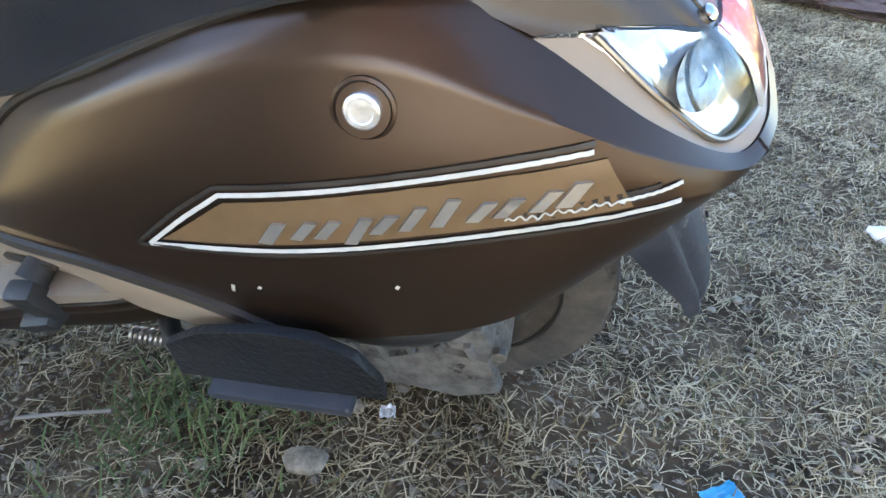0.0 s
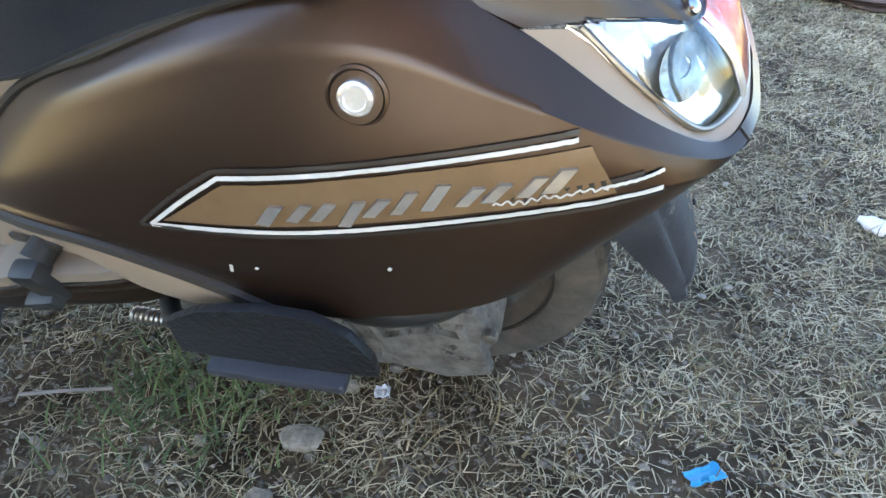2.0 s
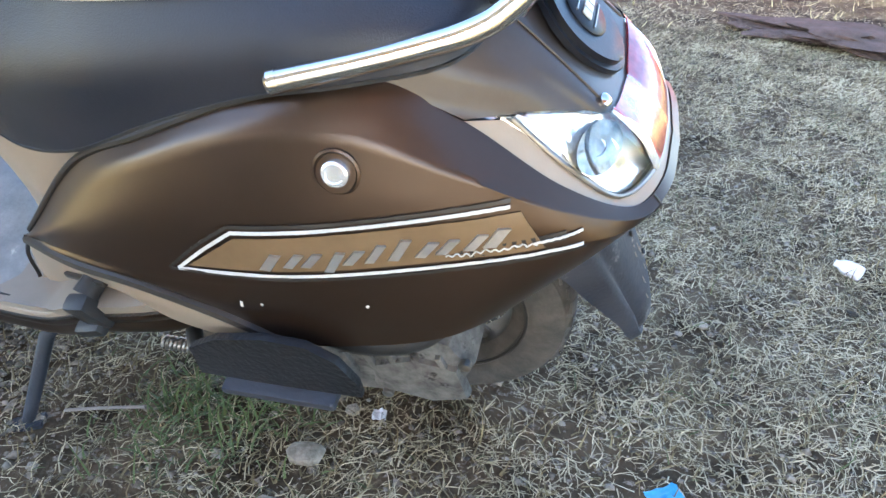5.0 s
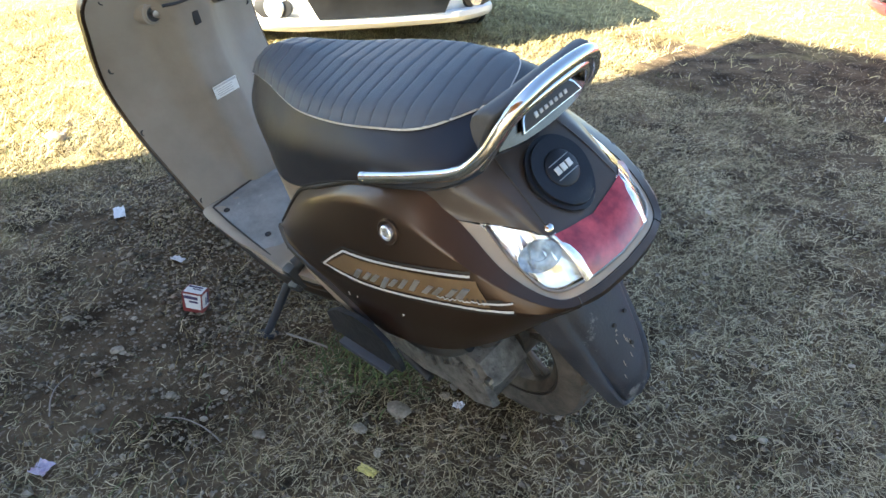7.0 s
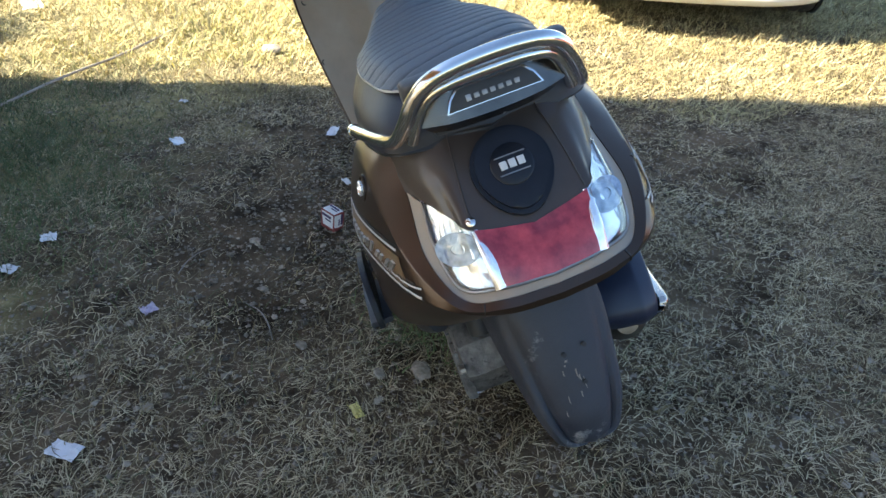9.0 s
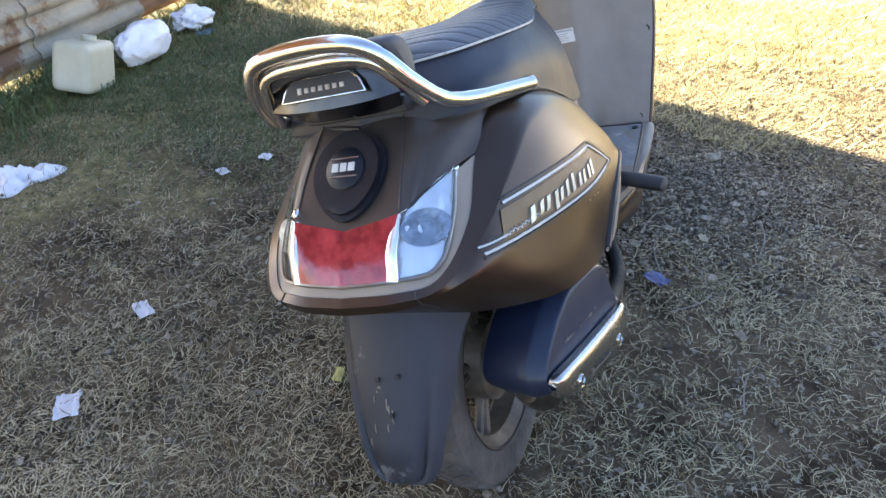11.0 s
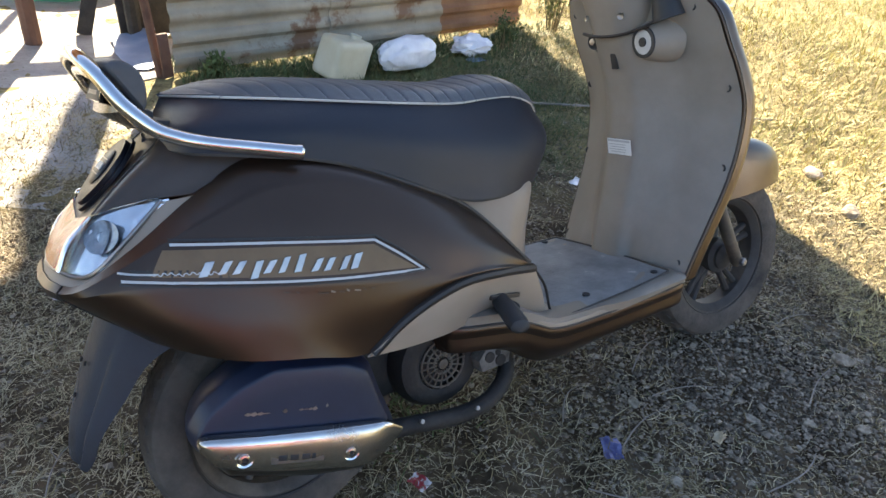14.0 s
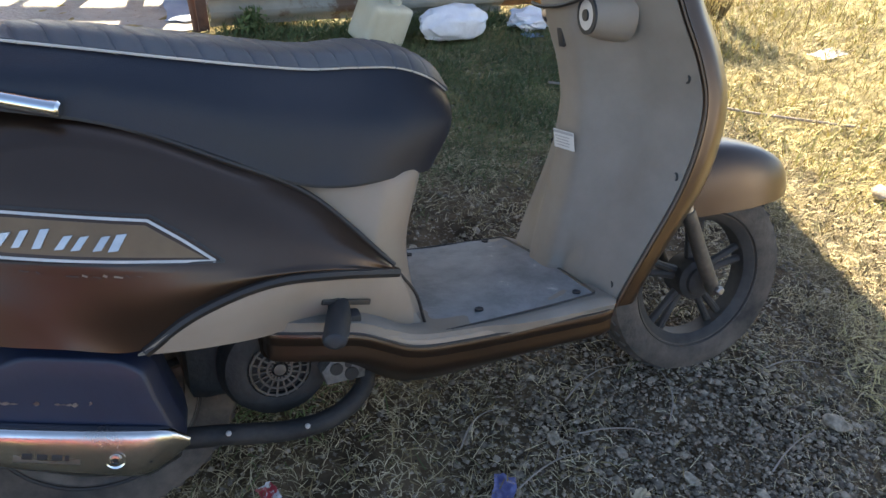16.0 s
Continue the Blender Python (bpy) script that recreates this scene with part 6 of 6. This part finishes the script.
tube(bm, [(.05, 0, .10), (.05, 0, .13)], .03, 14)
ob = part("can_neck", bm, JERRY, can)
lump("white_sack", (1.70, 2.42, 0), (.22, .095, .10), PLASTIC_BAG, "white filled plastic sack lying by the tin wall", "sack", 5, 18, .24, 4)
lump("white_sack", (2.22, 2.54, 0), (.125, .085, .06), PLASTIC_BAG, "small crumpled white plastic sack by the tin wall", "sack", 8, 0, .42, 4)
scrap("wrapper", 2.2, 2.45, .16, .1, 5, BLUE_SHEET, "grey-blue plastic scrap below the sack", 21)
# blue sheet and green tub in the shed bay
bm = BM()
rows = []
for v in np.linspace(0, 1, 18):
    row = []
    for u in np.linspace(0, 1, 14):
        x, y = (.30 + .16 * u) * (1 - v) + (.34 + .25 * u) * v + .01 * math.sin(9 * v), 2.80 + .62 * v + .04 * u * v + .012 * math.sin(8 * u)
        row.append((x, y, float(ground_height(x, y)) + .016 + .022 * abs(noise.noise(Vector((x * 9, y * 7, 4)))) + .05 * v * u))
    rows.append(row)
g = np.array(rows)
shell(bm, g, .003)
tagged(link("blue_tarpaulin", bm, BLUE_SHEET), "faded blue tarpaulin spread on the ground behind the pole", "tarpaulin")
bm = BM()
revolve(bm, [(0, 0), (.36, 0), (.42, .10), (.44, .10), (.43, .12), (.40, .11), (.35, .02), (0, .02)], 40)
tub = link("green_tub", bm, GREEN_TUB)
tub.matrix_world = pose(.28, 4.75, 0)
tagged(tub, "shallow green plastic tub on the sunlit ground", "tub")
# stick, cable, boards, stones
bm = BM()
tube(bm, curve([(0.550, 0.282, .014), (0.496, 0.262, .014), (0.430, 0.241, .014)], 10), .0028, 6)
tagged(link("stick", bm, WOOD_GREY), "thin dry stick on the ground", "stick")
bm = BM()
tube(bm, curve([(3.15, 1.0, .012), (2.7, 1.25, .014), (2.42, 1.45, .016), (1.9, 1.75, .014)], 30), .006, 6)
tagged(link("stick", bm, WOOD_GREY), "long dark twig at the edge of the shade", "stick")
bm = BM()
prism(bm, [(-.05, -3.212), (-.12, -3.185), (-.21, -3.168), (-.30, -3.128), (-.36, -3.112), (-.355, -3.19), (-.362, -3.27), (-.25, -3.252), (-.17, -3.235)], .016, Matrix.Translation((0, 0, .014)), .003)
tagged(link("plank", bm, WOOD_PALE), "pale splintered plank lying on the ground", "board")
lump("earth_clod", (-1.15, -2.5, -.01), (.40, .2, .035), material("brown_clod", (.06, .04, .03), 1, 0, (.12, .075, .058), 14, bump=1.0), "heap of reddish-brown bark and earth", "earth", 12, -15, .7, 4)


def stones(name, n, box, size, mat, dens, label, group_each):
    made = 0
    protos = []
    for k in range(6):
        bm = BM()
        bmesh.ops.create_icosphere(bm, subdivisions=1, radius=1)
        for v in bm.verts:
            v.co *= 1 + .35 * noise.noise(v.co * 1.5 + Vector((k * 5.0, 0, 0)))
            v.co.z *= .6
        me = bpy.data.meshes.new("stone")
        bm.to_mesh(me)
        bm.free()
        me.materials.append(mat)
        protos.append(me)
    while made < n:
        x, y = rng.uniform(box[0], box[2]), rng.uniform(box[1], box[3])
        if rng.uniform() > dens(x, y):
            continue
        s = rng.uniform(*size) * (1 if rng.uniform() < .85 else 1.7)
        ob = new(name, protos[made % 6])
        ob.matrix_world = pose(x, y, float(ground_height(np.array(x), np.array(y))) + s * .25, 0, 0, rng.uniform(0, 360)) @ Matrix.Diagonal((s, s * rng.uniform(.6, 1), s * rng.uniform(.6, 1), 1))
        tagged(ob, label, "stone", group_each)
        made += 1


def gravel_at(x, y):
    return .14 + .9 * np.exp(-((x - 1.2) ** 2 / .22 + (y + .22 + .35 * (x - 1.2)) ** 2 / .12)) + .3 * np.exp(-((x - .85) ** 2 / .2 + (y - .52) ** 2 / .12)) + .12 * np.maximum(0, np.sin(5 * x + 2 * np.sin(3 * y)) * np.sin(6 * y + 1))


stones("stone", 230, (-1.2, -1.4, 2.2, 1.8), (.005, .010), STONE, gravel_at, "small grey stone lying on the earth", "stones on the ground")
for x, y, s in ((.14, .26, .03), (.16, .355, .018), (1.02, .66, .02), (1.485, -.29, .032), (1.115, -.13, .018), (.96, -.2, .016), (1.23, -.13, .022), (2.62, .50, .05), (2.41, .21, .045), (1.06, -.30, 0.017), (1.30, -.24, .017), (.84, -.12, .019), (1.40, -.05, .016), (1.18, -.38, 0.015), (.74, -.34, .017), (1.56, -.36, 0.015), (.93, .02, .014), (1.28, -.46, 0.018), (1.66, -.18, .018), (.52, -.42, .016), (.30, .52, .016), (.55, .60, 0.014), (.80, .62, .017)):
    lump("stone", (x, y, 0), (s, s * .75, s * .5), STONE, "grey stone lying on the earth", "stone", int(x * 50), x * 90, .3, 2, "stones on the ground")

# gravel too small to pick apart
n = 105000
gxs, gys = np.concatenate([rng.uniform(-1.6, 2.6, n), rng.uniform(.6, 2.0, 26000)]), np.concatenate([rng.uniform(-2.0, 2.2, n), rng.uniform(-.85, .45, 26000)])
keep = rng.uniform(0, 1, len(gxs)) < np.minimum(1, .03 + gravel_at(gxs, gys))
gxs, gys = gxs[keep], gys[keep]
n = len(gxs)
base = np.array([(1, 0, 0), (-1, 0, 0), (0, 1, 0), (0, -1, 0), (0, 0, .7), (0, 0, -.5)], float)
tri = np.array([(0, 2, 4), (2, 1, 4), (1, 3, 4), (3, 0, 4), (2, 0, 5), (1, 2, 5), (3, 1, 5), (0, 3, 5)])
sz = (rng.uniform(.0026, .0068, n) * np.where(rng.uniform(0, 1, n) < .10, 1.8, 1))[:, None, None] * rng.uniform(.6, 1.3, (n, 6, 1))
ca, sa = np.cos(rng.uniform(0, 6.28, n)), np.sin(rng.uniform(0, 6.28, n))
v = base[None] * sz
v = np.stack([v[..., 0] * ca[:, None] - v[..., 1] * sa[:, None], v[..., 0] * sa[:, None] + v[..., 1] * ca[:, None], v[..., 2]], -1)
v += np.stack([gxs, gys, ground_height(gxs, gys) + .003], -1)[:, None]
f = (tri[None] + (np.arange(n) * 6)[:, None, None]).reshape(-1, 3)
tagged(sheet("gravel", v.reshape(-1, 3), f, GRAVEL, smooth=False), "fine grey gravel scattered over the earth", "gravel", kind="stuff")


# tall field grass, stalks, twigs and flat stones
FIELD_GREEN = material("yellow_green_grass", (0.24, 0.225, 0.06), 0.75, 0.0, (0.46, 0.40, 0.14), 3, random_tint=0.5)
blades("field_grass", FIELD_GREEN, 42000, (2.3, .3, 8.5, 7.0), (0.04, 0.13), (20, 75), (0.0018, 0.0045), lambda x, y: .75 * (x > 2.2 + .3 * y), "yellow-green grass tufts in the sunlit field", 2, 1.0)
blades("field_grass", SUN_YELLOW, 26000, (3.0, .8, 9.5, 8.0), (0.05, 0.16), (15, 70), (0.002, 0.005), lambda x, y: .7 * (x > 2.4 + .3 * y), "dry yellow tufts in the sunlit field", 2, 1.2)


def stalk(x, y, h, lean):
    bm = BM()
    tube(bm, curve([(x, y, -.01), (x + lean * .4, y, h * .55), (x + lean, y + .03, h)], 8), [.0028, .0014], 5)
    tagged(link("dry_stalk", bm, BROWN_GRASS), "thin dry stalk standing in the sunlit field", "stalk", "dry stalks")


for x, y, h, lean in ((4.6, 2.45, .38, .05), (3.75, 2.15, .3, .12), (4.15, 2.3, .26, -.06), (5.3, 2.75, .34, .1), (3.5, 2.75, .42, .05)):
    stalk(x, y, h, lean)


def twig(x, y, turn, size, bow):
    bm = BM()
    z = float(ground_height(np.array(x), np.array(y))) + .008
    pts = curve([(-size * .5, 0, 0), (-size * .15, bow * .8, .004), (size * .2, bow, .003), (size * .5, bow * .3, .001)], 12)
    tube(bm, pts, [.0022, .0012], 5)
    tube(bm, curve([pts[6], pts[6] + np.array((size * .12, bow * .5 + .012, .003)), pts[6] + np.array((size * .26, bow * .5 + .016, .001))], 5), [.0013, .0008], 5)
    ob = link("twig", bm, WOOD_GREY)
    ob.matrix_world = pose(x, y, z, 0, 0, turn)
    tagged(ob, "thin dry forked twig lying on the gravel", "twig", "twigs on the ground")


for x, y, turn, size, bow in ((1.02, -.02, 12, .22, .03), (.98, -.16, -20, .18, .015), (1.14, -.10, 62, .16, -.02), (.80, -.20, 8, .2, .02), (.62, -.30, -35, .15, -.02), (1.33, -.32, 15, .19, .012),
                              (1.52, -.12, -12, .17, .02), (.70, -.05, 30, .14, .02), (.34, -.45, -8, .16, .015), (.42, .62, 22, .17, -.02), (.72, .78, -40, .14, .02), (-.35, .32, 55, .15, .02), (1.0, -.45, 5, .2, -.02)):
    twig(x, y, turn, size, bow)

# dry shrubs at the edge of the field
def shrub(x, y, h, n, label):
    sh = thing("dry_shrub", pose(x, y, 0), label, "shrub", "dry shrubs")
    bm, lf = BM(), BM()
    for k in range(n):
        a, l = rng.uniform(0, 6.28), rng.uniform(.1, .45)
        top = Vector((math.cos(a) * l * h, math.sin(a) * l * h, h * rng.uniform(.55, 1.0)))
        pts = curve([(0.03 * math.cos(a), 0.03 * math.sin(a), -.01), tuple(top * .5 + Vector((0, 0, .12 * h))), tuple(top)], 7)
        tube(bm, pts, [.004, .0015], 5)
        for q in range(34):
            p = Vector(pts[rng.integers(2, 7)]) + Vector(rng.normal(0, .02, 3))
            r = Euler(rng.uniform(0, 6.28, 3)).to_matrix()
            s = rng.uniform(.008, .02)
            vs = [lf.verts.new(p + r @ Vector(v)) for v in ((-s, 0, 0), (0, -s * .4, .002), (s, 0, 0), (0, s * .4, .002))]
            lf.faces.new(vs)
    part("stems", bm, BROWN_GRASS, sh)["kind"] = "stuff"
    part("leaves", lf, SUN_YELLOW if n % 2 else (FIELD_GREEN if h > .5 else GREEN_GRASS), sh, smooth=False)["kind"] = "stuff"


shrub(3.72, 2.66, .62, 30, "dry yellow-green shrub at the edge of the sunlit field")
shrub(3.35, 2.40, .34, 23, "dry yellow shrub in the sunlit field")
shrub(3.15, 2.85, .4, 16, "small green shrub by the end of the tin wall")
shrub(2.55, 2.62, .22, 12, "small green weed at the foot of the tin wall")
shrub(.68, 2.60, .11, 12, "small green weed by the shed post")
